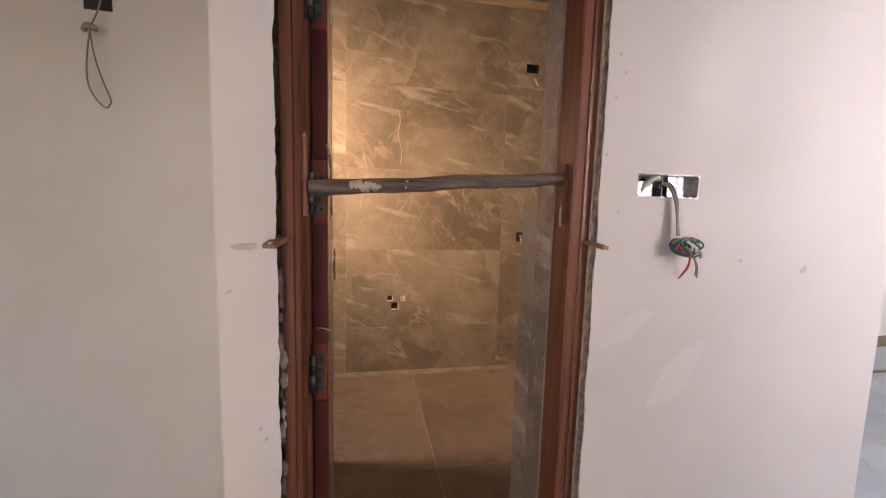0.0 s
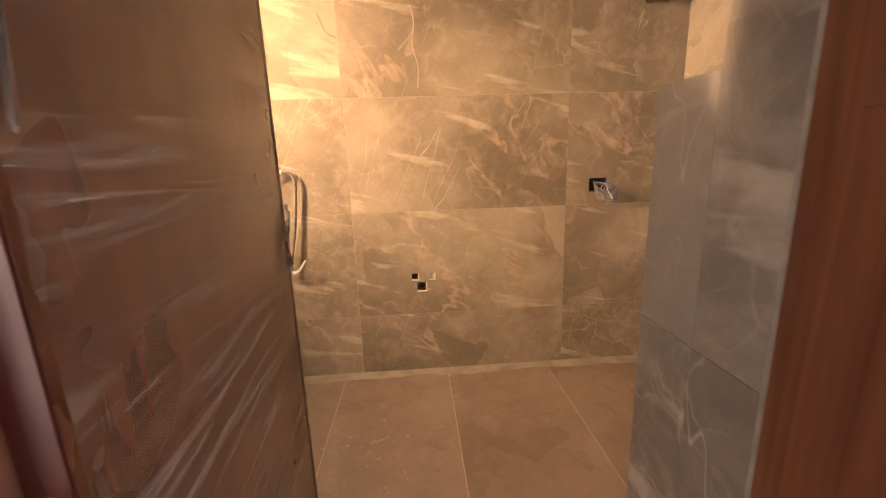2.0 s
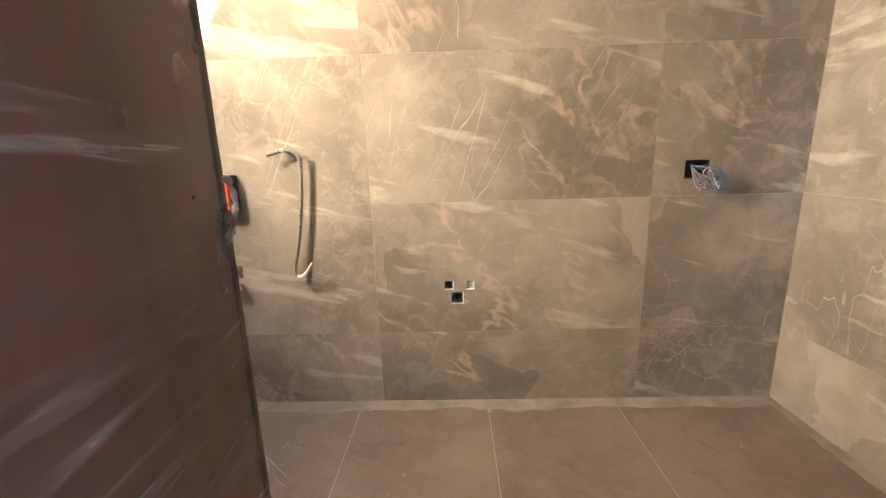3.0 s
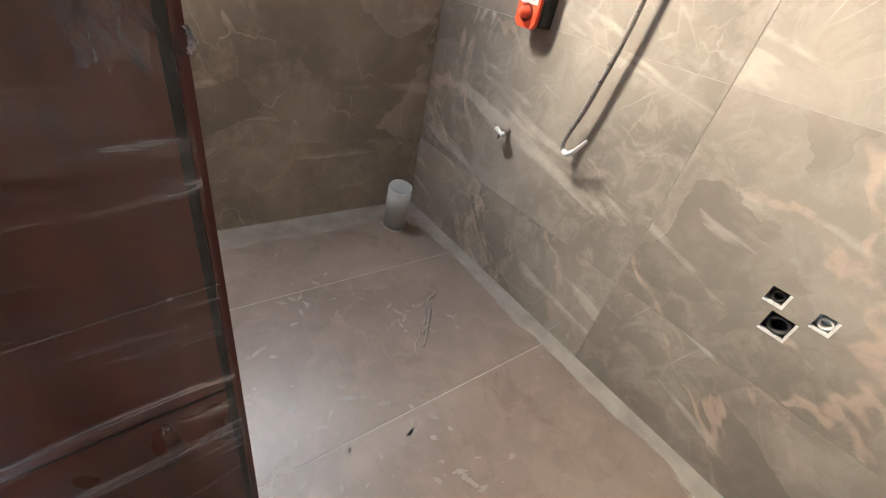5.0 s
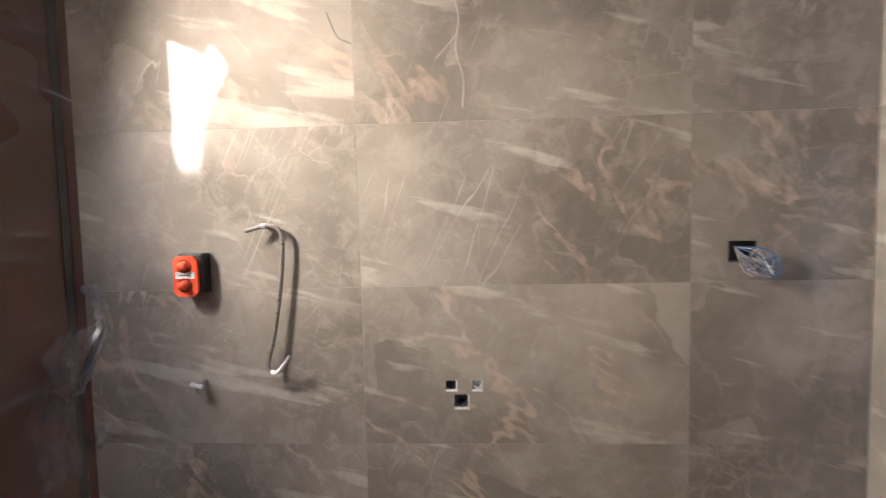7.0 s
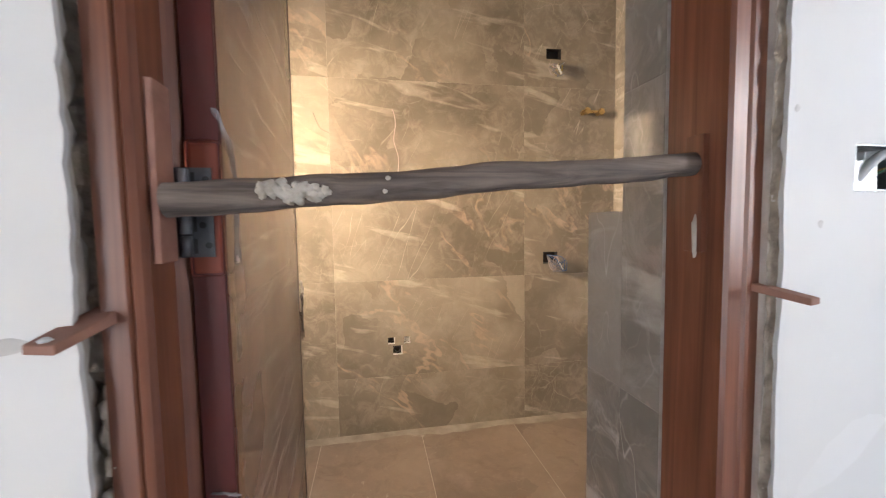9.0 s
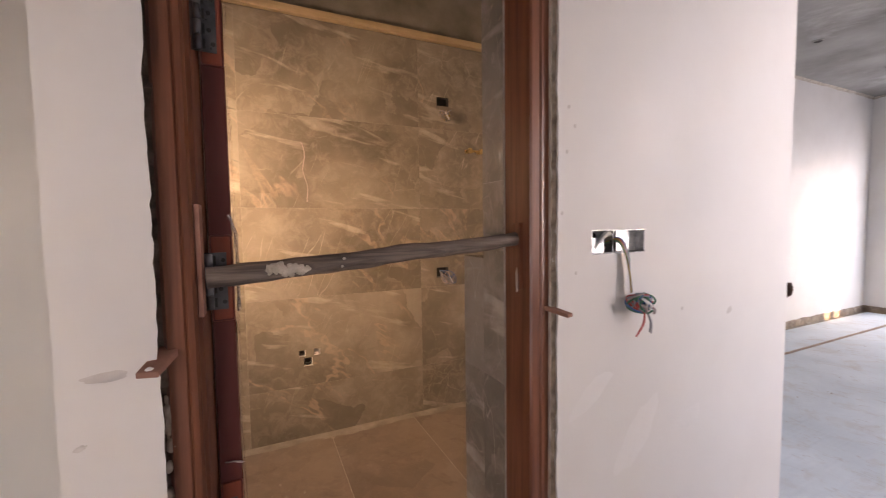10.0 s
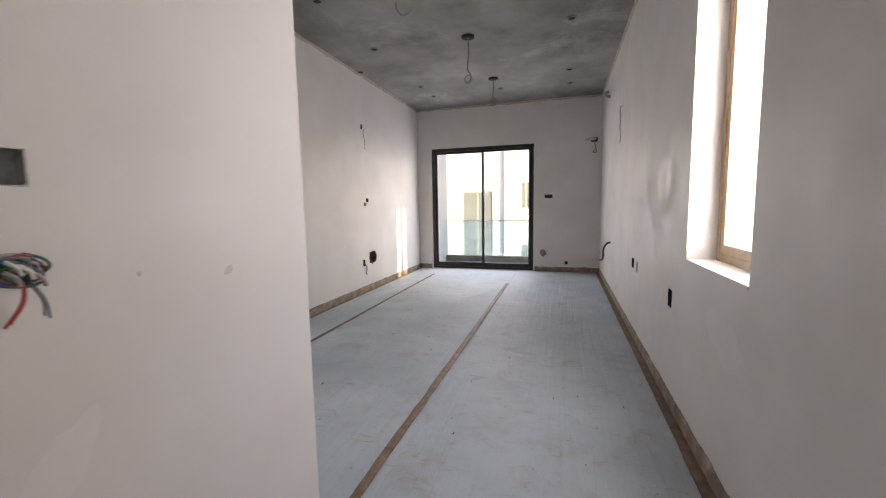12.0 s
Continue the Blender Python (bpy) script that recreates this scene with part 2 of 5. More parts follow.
BLACK_ALU = mottled("black_aluminium", (0.022, 0.021, 0.021), (0.04, 0.038, 0.037), 14, 0.4, 90, 0.05, 0.3)
BEIGE_ALU = mottled("beige_aluminium", (0.36, 0.28, 0.20), (0.46, 0.37, 0.27), 14, 0.42, 90, 0.05, 0.3)
TAPE = mottled("brown_tape", (0.15, 0.10, 0.068), (0.29, 0.205, 0.145), 16, 0.6, 70, 0.3, stain=(0.45, 0.38, 0.31))
SKIRT = mottled("brown_unpainted_skirting", (0.175, 0.13, 0.095), (0.36, 0.285, 0.215), 9, 0.8, 60, 0.4, stain=(0.55, 0.5, 0.44), stain_amount=0.8, stain_scale=7)
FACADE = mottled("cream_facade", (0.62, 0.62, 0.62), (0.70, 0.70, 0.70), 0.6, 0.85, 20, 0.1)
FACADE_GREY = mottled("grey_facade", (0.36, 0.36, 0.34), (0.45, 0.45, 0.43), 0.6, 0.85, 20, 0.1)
GROUND = mottled("dusty_ground", (0.22, 0.19, 0.15), (0.34, 0.30, 0.25), 0.4, 0.95, 4, 0.4)


def sheet_material():
    m, nt, b = material("pale_blue_protective_sheet")
    v = coords(nt)
    col = ramp(nt, noise_tex(nt, v, 0.9, 7, 0.62, 0.4), (0.3, (0.40, 0.475, 0.535)), (0.7, (0.58, 0.65, 0.71)))
    col = mix(nt, ramp(nt, noise_tex(nt, v, 3.2, 7, 0.7, 0.8), (0.52, 0.0), (0.74, 0.6)), col, (0.36, 0.325, 0.30))
    scuff = noise_tex(nt, coords(nt, (3.2, 1.3, 1), 0, (0, 0, 0.35)), 4.0, 6, 0.7, 1.5)
    col = mix(nt, ramp(nt, scuff, (0.57, 0.0), (0.70, 0.55)), col, (0.31, 0.27, 0.25))
    col = mix(nt, ramp(nt, noise_tex(nt, v, 24, 5, 0.6), (0.68, 0.0), (0.74, 0.7)), col, (0.27, 0.19, 0.15))
    nt.links.new(col, b.inputs["Base Color"])
    b.inputs["Roughness"].default_value = 0.62
    along = noise_tex(nt, coords(nt, (0.55, 15.0, 1), 0, (0, 0, 0.06)), 1.6, 3, 0.5, 0.5)
    crease = noise_tex(nt, coords(nt, (1.1, 2.6, 1), 0, (0, 0, 0.25)), 2.4, 6, 0.6, 1.2)
    bump(nt, b, mix(nt, 0.45, crease, along), 0.42, 0.03)
    return m


SHEET = sheet_material()


def glass_material(name, tint=(0.95, 0.97, 0.97), rough=0.0, haze=0.0):
    m, nt, b = material(name)
    nt.nodes.remove(b)
    out = nt.nodes["Material Output"]
    tr = node(nt, "ShaderNodeBsdfTransparent", Color=(*tint, 1))
    gl = node(nt, "ShaderNodeBsdfGlossy", Roughness=rough)
    lw_node = nt.nodes.new("ShaderNodeLayerWeight")
    ms = nt.nodes.new("ShaderNodeMixShader")
    nt.links.new(ramp(nt, lw_node.outputs["Facing"], (0.0, 0.04), (0.6, 0.09), (1.0, 0.7)), ms.inputs[0])
    nt.links.new(tr.outputs[0], ms.inputs[1])
    nt.links.new(gl.outputs[0], ms.inputs[2])
    last = ms
    if haze:
        df = node(nt, "ShaderNodeBsdfTranslucent", Color=(0.85, 0.85, 0.82, 1))
        m2 = nt.nodes.new("ShaderNodeMixShader")
        m2.inputs[0].default_value = haze
        nt.links.new(ms.outputs[0], m2.inputs[1])
        nt.links.new(df.outputs[0], m2.inputs[2])
        last = m2
    nt.links.new(last.outputs[0], out.inputs[0])
    return m


GLASS = glass_material("window_glass")
TINTED = glass_material("pale_tinted_glass", (0.86, 0.90, 0.94))
RAIL_GLASS = glass_material("bluish_rail_glass", (0.74, 0.88, 0.96), haze=0.12)
FROST = glass_material("frosted_window_glass", (0.9, 0.9, 0.88), 0.2, haze=1.0)


def film_material(name, base_alpha, streak_scale):
    m, nt, b = material(name)
    out = nt.nodes["Material Output"]
    v = coords(nt, streak_scale, 0, (0.75, 0.0, 0.0))
    s = noise_tex(nt, v, 1.0, 6, 0.6, 1.0)
    b.inputs["Base Color"].default_value = (0.58, 0.53, 0.52, 1)
    b.inputs["Roughness"].default_value = 0.16
    bump(nt, b, s, 0.7, 0.02)
    tr = nt.nodes.new("ShaderNodeBsdfTransparent")
    ms = nt.nodes.new("ShaderNodeMixShader")
    nt.links.new(ramp(nt, s, (0.42, base_alpha), (0.55, base_alpha + 0.08), (0.66, base_alpha + 0.42)), ms.inputs[0])
    nt.links.new(tr.outputs[0], ms.inputs[1])
    nt.links.new(b.outputs[0], ms.inputs[2])
    nt.links.new(ms.outputs[0], out.inputs[0])
    return m


FILM = film_material("clear_plastic_film", 0.045, (1, 2.5, 26))
SCRAP = film_material("crumpled_plastic_film", 0.16, (30, 30, 12))
WHITE_FILM = film_material("white_crumpled_film", 0.75, (60, 60, 30))

# ---- mesh helpers ----


def mesh_object(name, bm, mat, parent=None, smooth=False):
    me = bpy.data.meshes.new(name)
    bmesh.ops.recalc_face_normals(bm, faces=bm.faces)
    if smooth:
        for f in bm.faces:
            f.smooth = True
    bm.to_mesh(me)
    bm.free()
    me.materials.append(mat)
    ob = new(name, me)
    ob.parent = parent
    return ob


def part(name, bm, mat, parent, label="", smooth=False):
    ob = mesh_object(name, bm, mat, parent, smooth)
    return tagged(ob, label) if label else ob


def add_box(bm, x0, x1, y0, y1, z0, z1, bevel=0.0, m=None):
    r = bmesh.ops.create_cube(bm, size=1)
    vs = r["verts"]
    for v in vs:
        v.co = Vector((x0 + (v.co.x + 0.5) * (x1 - x0), y0 + (v.co.y + 0.5) * (y1 - y0), z0 + (v.co.z + 0.5) * (z1 - z0)))
        if m:
            v.co = m @ v.co
    if bevel:
        es = list({e for v in vs for e in v.link_edges})
        bmesh.ops.bevel(bm, geom=es, offset=bevel, segments=2, affect="EDGES", profile=0.6)
    return bm


def box(x0, x1, y0, y1, z0, z1, bevel=0.0, m=None):
    return add_box(bmesh.new(), x0, x1, y0, y1, z0, z1, bevel, m)


def place(axis, u, v, d):
    return {"x": (d, u, v), "y": (u, d, v), "z": (u, v, d)}[axis]


def slab(axis, d0, d1, u0, u1, v0, v1, holes=()):
    """A plate at right angles to an axis, from depth d0 to d1, with rectangular holes (ua, ub, va, vb) right through it."""
    us = sorted({u0, u1, *[h[i] for h in holes for i in (0, 1) if u0 < h[i] < u1]})
    vs = sorted({v0, v1, *[h[i] for h in holes for i in (2, 3) if v0 < h[i] < v1]})

    def solid(i, j):
        if not (0 <= i < len(us) - 1 and 0 <= j < len(vs) - 1):
            return False
        cu, cv = (us[i] + us[i + 1]) / 2, (vs[j] + vs[j + 1]) / 2
        return not any(a < cu < b and c < cv < d for a, b, c, d in holes)

    bm = bmesh.new()
    seen = {}

    def vert(i, j, k):
        if (i, j, k) not in seen:
            seen[i, j, k] = bm.verts.new(place(axis, us[i], vs[j], (d0, d1)[k]))
        return seen[i, j, k]

    for i in range(len(us) - 1):
        for j in range(len(vs) - 1):
            if not solid(i, j):
                continue
            for k in (0, 1):
                bm.faces.new([vert(i, j, k), vert(i + 1, j, k), vert(i + 1, j + 1, k), vert(i, j + 1, k)])
            for (a, b, ni, nj) in (((i, j), (i + 1, j), i, j - 1), ((i + 1, j), (i + 1, j + 1), i + 1, j), ((i + 1, j + 1), (i, j + 1), i, j + 1), ((i, j + 1), (i, j), i - 1, j)):
                if not solid(ni, nj):
                    bm.faces.new([vert(*a, 0), vert(*b, 0), vert(*b, 1), vert(*a, 1)])
    return bm


def smooth_path(pts, steps=6):
    """A Catmull-Rom line through the points."""
    p = [Vector(q) for q in pts]
    p = [p[0] * 2 - p[1]] + p + [p[-1] * 2 - p[-2]]
    out = []
    for i in range(1, len(p) - 2):
        for s in range(steps):
            t = s / steps
            a, b, c, d = p[i - 1:i + 3]
            out.append(0.5 * (2 * b + (c - a) * t + (2 * a - 5 * b + 4 * c - d) * t * t + (3 * b - a - 3 * c + d) * t ** 3))
    return out + [p[-2]]


def add_tube(bm, pts, r, sides=7, steps=6, taper=1.0, wobble=0.0):
    line = smooth_path(pts, steps) if steps > 1 else [Vector(q) for q in pts]
    rings, side = [], None
    for i, c in enumerate(line):
        d = (line[min(i + 1, len(line) - 1)] - line[max(i - 1, 0)]).normalized()
        if side is None:
            side = d.orthogonal().normalized()
        side = (side - d * side.dot(d)).normalized()
        up = d.cross(side)
        rr = r * (1 + (taper - 1) * i / max(1, len(line) - 1))
        ring = []
        for k in range(sides):
            a = 2 * math.pi * k / sides
            q = c + (side * math.cos(a) + up * math.sin(a)) * rr
            if wobble:
                q += (q - c) * wobble * noise.noise(q * 22)
            ring.append(bm.verts.new(q))
        rings.append(ring)
    for a, b in zip(rings, rings[1:]):
        for k in range(sides):
            bm.faces.new([a[k], a[(k + 1) % sides], b[(k + 1) % sides], b[k]])
    bm.faces.new(rings[0][::-1])
    bm.faces.new(rings[-1])
    return bm


def tube(pts, r, sides=7, steps=6, taper=1.0, wobble=0.0):
    return add_tube(bmesh.new(), pts, r, sides, steps, taper, wobble)


def ring_tube(r_out, r_in, h, sides=24, m=None):
    bm = bmesh.new()
    vs = [[bm.verts.new((r * math.cos(2 * math.pi * k / sides), r * math.sin(2 * math.pi * k / sides), z)) for k in range(sides)] for r, z in ((r_out, 0), (r_out, h), (r_in, h), (r_in, 0))]
    for a in range(4):
        p, q = vs[a], vs[(a + 1) % 4]
        for k in range(sides):
            bm.faces.new([p[k], p[(k + 1) % sides], q[(k + 1) % sides], q[k]])
    if m:
        bmesh.ops.transform(bm, matrix=m, verts=bm.verts)
    return bm


def disc(r, h, sides=20, m=None, top=1.0):
    bm = bmesh.new()
    bmesh.ops.create_cone(bm, cap_ends=True, segments=sides, radius1=r, radius2=r * top, depth=h)
    if m:
        bmesh.ops.transform(bm, matrix=m, verts=bm.verts)
    return bm


def lumpy(u0, u1, v0, v1, base, amp, axis="y", nu=5, nv=60, scale=18.0, seed=0.0):
    """A crumbly filled strip: a grid pushed in and out, facing along minus the axis."""
    bm = bmesh.new()
    g = []
    for j in range(nv + 1):
        row = []
        for i in range(nu + 1):
            u, v = u0 + (u1 - u0) * i / nu, v0 + (v1 - v0) * j / nv
            d = base + amp * noise.noise(Vector((u * scale + seed, v * scale, seed)))
            row.append(bm.verts.new(place(axis, u, v, d)))
        g.append(row)
    for j in range(nv):
        for i in range(nu):
            bm.faces.new([g[j][i], g[j][i + 1], g[j + 1][i + 1], g[j + 1][i]])
    return bm


def ragged_plate(axis, d0, d1, u_edge, u_far, v0, v1, jitter=0.008, n=90, seed=0.0):
    """A plaster skin with one broken upright edge."""
    bm = bmesh.new()
    front, back = [], []
    for j in range(n + 1):
        v = v0 + (v1 - v0) * j / n
        u = u_edge + jitter * (noise.noise(Vector((v * 7, seed, 0))) + 0.6 * noise.noise(Vector((v * 31, seed, 3))) + 0.4 * noise.noise(Vector((v * 90, seed, 5))))
        front.append([bm.verts.new(place(axis, u, v, d0)), bm.verts.new(place(axis, u_far, v, d0))])
        back.append(bm.verts.new(place(axis, u + 0.004 * math.copysign(1, u_far - u_edge), v, d1)))
    for j in range(n):
        bm.faces.new([front[j][0], front[j][1], front[j + 1][1], front[j + 1][0]])
        bm.faces.new([front[j][0], front[j + 1][0], back[j + 1], back[j]])
    return bm


def structure(name, bm, mat, label, category):
    return tagged(mesh_object(name, bm, mat), label, category, kind="structure")


def thing(name, x, y, z, label, category, group="", rz=0.0):
    ob = new(name)
    ob.matrix_world = pose(x, y, z, 0, 0, rz)
    ob.empty_display_size = 0.05
    return tagged(ob, label, category, group)

# ---- plan ----
CEIL = 3.29
BX0, BX1, BY0, BY1 = -1.37, 1.63, 1.29, 3.0      # bathroom, between tile faces
FX, FY = -0.41, 1.02                             # foyer: free edge and face of the door wall
WX, NY = -2.2, 1.545                             # foyer: end wall, back of the recess
BYL = 1.68                                       # bathroom tile face behind the recess
RY, LY, EX = -0.57, 3.05, 8.5                    # living room: window wall, long wall, end wall
CX = 1.71                                        # outer corner of the bathroom
SWITCH = (0.716, 0.924, 1.346, 1.414)
BATH_WIN = (1.93, 2.335, 1.525, 2.30)
LIV_WIN = (2.19, 2.99, 0.975, 2.49)
# unseen doorway, added so that fill light reaches the door wall
ADDED_ENTRANCE = (-1.95, -1.05, -0.1, 2.1)
SLIDE = (0.66, 2.75, 0.0, 2.49)
BACK_HOLES = [(1.15, 1.25, 2.336, 2.401), (1.13, 1.23, 1.03, 1.107), (0.11, 0.152, 0.563, 0.603), (0.208, 0.246, 0.563, 0.603), (0.14, 0.196, 0.495, 0.55)]
LEFT_HOLES = [(6.10, 6.18, 1.39, 1.45), (6.03, 6.09, 1.33, 1.385), (6.15, 6.37, 0.42, 0.60), (5.93, 6.0, 0.40, 0.50)]
RIGHT_HOLES = [(3.26, 3.36, 0.62, 0.74), (4.69, 4.81, 0.66, 0.76), (4.49, 4.55, 0.65, 0.75)]
END_HOLES = [(-0.50, -0.38, 2.45, 2.53), (0.30, 0.45, 1.43, 1.50)]

# ---- structure ----
floor = structure("floor", slab("z", -0.16, -0.012, -2.4, 8.62, -0.85, 3.3), CEMENT, "rough grey cement floor slab", "floor")
ceiling = structure("ceiling", slab("z", CEIL, CEIL + 0.18, -2.4, 8.7, -0.85, 3.3), CONCRETE, "bare grey concrete ceiling with pale patches", "ceiling")
wall_foyer = structure("wall_west", slab("x", WX - 0.15, WX, -0.85, NY + 0.12, -0.012, CEIL), PAINT, "white painted end wall of the foyer", "wall")
wall_windows = structure("wall_south", slab("y", RY - 0.23, RY, WX, EX, -0.012, CEIL, [LIV_WIN, ADDED_ENTRANCE, *RIGHT_HOLES]), PAINT, "long white painted wall with one window", "wall")
# unseen lobby, added to keep direct sun out of the added doorway
lobby_floor = structure("lobby_floor", slab("z", -0.16, -0.012, -2.4, -0.6, -3.0, -0.85), CEMENT, "rough grey cement floor of an added, unseen lobby", "floor")
lobby_ceiling = structure("lobby_ceiling", slab("z", 2.6, 2.75, -2.4, -0.6, -3.0, -0.85), CONCRETE, "bare grey concrete ceiling of an added, unseen lobby", "ceiling")
added_lobby_wall = structure("wall_lobby", slab("x", -2.4, -2.25, -3.0, -0.85, -0.012, 2.6), PAINT, "white side wall of an added, unseen lobby, blocking the sun", "wall")
wall_end = structure("wall_east", slab("x", EX, EX + 0.2, -0.85, 3.3, -0.012, CEIL, [SLIDE, *END_HOLES]), PAINT, "white end wall with a sliding door", "wall")
wall_long = structure("wall_north", slab("y", LY, LY + 0.2, CX, EX, -0.012, CEIL, LEFT_HOLES), PAINT, "long white painted wall with open wiring holes", "wall")
wall_bath_back = structure("wall_bath_back", slab("y", BY1 + 0.012, BY1 + 0.2, BX0 - 0.2, CX, -0.012, CEIL, BACK_HOLES), CEMENT, "cement wall behind marble tiles", "wall")
wall_bath_left = structure("wall_bath_left", slab("x", BX0 - 0.2, BX0 - 0.012, BYL - 0.012, BY1 + 0.012, -0.012, CEIL, [BATH_WIN]), CEMENT, "cement wall with a small louvred window", "wall")
wall_bath_right = structure("wall_bath_right", slab("x", BX1 + 0.012, CX, 1.27, LY, -0.012, CEIL), PAINT, "thin wall between bathroom and living room", "wall")
wall_niche = structure("wall_niche", slab("y", NY, BYL - 0.012, WX, FX + 0.012, -0.012, CEIL), PAINT, "white painted back wall of the foyer recess", "wall")
wall_door_left = structure("wall_door_left", slab("y", FY + 0.012, BYL - 0.012, FX + 0.012, -0.285, -0.012, CEIL), PLASTER, "door wall beside the hinge jamb", "wall")
wall_door_right = structure("wall_door_right", slab("y", FY + 0.012, BY0 - 0.012, 0.585, CX - 0.012, -0.012, CEIL, [SWITCH]), PLASTER, "door wall beside the strike jamb", "wall")
wall_door_head = structure("wall_door_head", slab("y", FY + 0.012, BY0 - 0.012, -0.285, 0.585, 2.2, CEIL), PLASTER, "door wall above the door", "wall")
part("return_block", slab("y", 1.176, BY0 - 0.012, 0.545, 0.585, -0.012, 2.2), CEMENT, wall_door_right)

# painted plaster skins of the door wall, broken along the frame
part("side_skin", slab("x", FX, FX + 0.012, FY + 0.012, NY, -0.012, CEIL), PAINT, wall_door_left)
part("plaster_skin", ragged_plate("y", FY, FY + 0.014, -0.272, FX, -0.01, CEIL, 0.007, 200, 2.0), PAINT, wall_door_left)
skin = slab("y", FY, FY + 0.012, 0.66, CX, -0.012, CEIL, [SWITCH])
part("plaster_skin", skin, PAINT, wall_door_right)
part("plaster_edge", ragged_plate("y", FY, FY + 0.014, 0.597, 0.66, -0.01, CEIL, 0.004, 200, 7.0), PAINT, wall_door_right)
part("plaster_skin", slab("y", FY, FY + 0.012, -0.3, 0.6, 2.2, CEIL), PAINT, wall_door_head)
part("end_skin", slab("x", CX - 0.012, CX, FY + 0.012, 1.27, -0.012, CEIL), PAINT, wall_door_right)
part("mortar_strip", lumpy(-0.31, -0.255, -0.01, 2.2, 1.060, 0.020, nv=160, scale=34.0, seed=1.5), MORTAR, wall_door_left)
part("mortar_strip", lumpy(0.583, 0.612, -0.01, 2.2, 1.029, 0.005, nv=260, scale=60.0, seed=4.5), EDGE, wall_door_right)
part("mortar_side", lumpy(1.02, 1.2, -0.01, 2.2, -0.288, 0.004, "x", seed=3.0), MORTAR, wall_door_left)

# ledge over a boxed-in cistern
ledge = structure("cistern_ledge", slab("y", BY0 - 0.012, 1.408, 0.545, BX1 + 0.012, -0.012, 1.317), CEMENT, "half-height boxed ledge clad in marble tile", "ledge")


# ---- marble tiles ----
ROWS_Z = [0.0, 0.36, 0.96, 1.56, 2.16, 2.79]
JOINT = 0.0009


def tile_wall(axis, d_face, d_back, joints, lo, hi, parent, holes=(), rows=ROWS_Z, mat=MARBLE):
    us = [lo] + [j for j in joints if lo + 0.01 < j < hi - 0.01] + [hi]
    for a, b in zip(us, us[1:]):
        for c, d in zip(rows, rows[1:]):
            u0, u1, v0, v1 = a + JOINT, b - JOINT, c + JOINT, d - JOINT
            mine = [h for h in holes if h[1] > u0 and h[0] < u1 and h[3] > v0 and h[2] < v1]
            if any(h[0] <= u0 and h[1] >= u1 and h[2] <= v0 and h[3] >= v1 for h in mine):
                continue
            part("tile", slab(axis, d_face, d_back, u0, u1, v0, v1, mine), mat, parent)
    g = 0.003 if d_back > d_face else -0.003
    part("grout", slab(axis, d_face + g / 2, d_back, lo, hi, rows[0], rows[-1] - 0.002, [(a + JOINT * 1.1, b - JOINT * 1.1, c + JOINT * 1.1, d - JOINT * 1.1) for a, b in zip(us, us[1:]) for c, d in zip(rows, rows[1:])] ), GROUT, parent)


tile_wall("y", BY1, BY1 + 0.011, [-0.2, 1.0], BX0, BX1, wall_bath_back, BACK_HOLES)
tile_wall("x", BX0, BX0 - 0.011, [1.8], BYL, BY1, wall_bath_left, [BATH_WIN])
tile_wall("x", BX1, BX1 + 0.011, [2.1], 1.42, BY1, wall_bath_right)
tile_wall("y", BYL, BYL - 0.011, [-1.0], BX0, -0.275, wall_niche)
tile_wall("x", -0.274, -0.2845, [], 1.15, BYL - 0.0005, wall_door_left, rows=[0.0, 0.36, 0.96, 1.56, 2.16])
tile_wall("y", BY0, BY0 - 0.011, [1.1], 0.545, BX1, wall_door_right, rows=[1.329, 1.56, 2.16, 2.79])
tile_wall("x", 0.532, 0.544, [], 1.1755, BY0, wall_door_right, rows=[0.0, 0.36, 0.96, 1.56, 2.16])
tile_wall("x", 0.533, 0.544, [], BY0 + 0.001, 1.42, ledge, rows=[0.0, 0.36, 0.96, 1.327])
tile_wall("y", 1.42, 1.409, [1.1], 0.545, BX1, ledge, rows=[0.0, 0.36, 0.96, 1.327])
part("ledge_top", slab("z", 1.318, 1.328, 0.534, BX1, BY0, 1.419), MARBLE, ledge)

# floor tiles
xs = [BX0, -0.9, -0.3, 0.3, 0.9, BX1]
ys = [FY + 0.13, 1.80, BY1]
for i in range(5):
    for j in range(2):
        x0, x1 = xs[i], xs[i + 1]
        y0, y1 = ys[j], ys[j + 1]
        if x1 <= -0.29:
            y0 = max(y0, BYL)
        if y1 <= y0:
            continue
        part("tile", slab("z", 0.0, -0.011, x0 + 0.002, x1 - 0.002, y0 + 0.002, y1 - 0.002), FLOOR_TILE, floor)
part("grout", slab("z", -0.0008, -0.0115, BX0, BX1, BYL, BY1), GROUT, floor)
part("grout", slab("z", -0.0008, -0.0115, -0.29, BX1, ys[0], BYL), GROUT, floor)


def dust_border(along_x, lo, hi, edge, wall, seed):
    """A pale cement smear along the foot of a wall, with an uneven rim."""
    bm = bmesh.new()
    n = 90
    rows = []
    for i in range(n + 1):
        u = lo + (hi - lo) * i / n
        w = edge + (wall - edge) * 0.45 * (noise.noise(Vector((u * 3.1, seed, 0))) + 0.5 * noise.noise(Vector((u * 13, seed, 2))))
        rows.append([bm.verts.new((u, e, z) if along_x else (e, u, z)) for e, z in ((w, 0.0004), (w + (wall - w) * 0.25, 0.0022), (wall, 0.004))])
    for a, b in zip(rows, rows[1:]):
        for k in range(2):
            bm.faces.new([a[k], a[k + 1], b[k + 1], b[k]])
    return bm


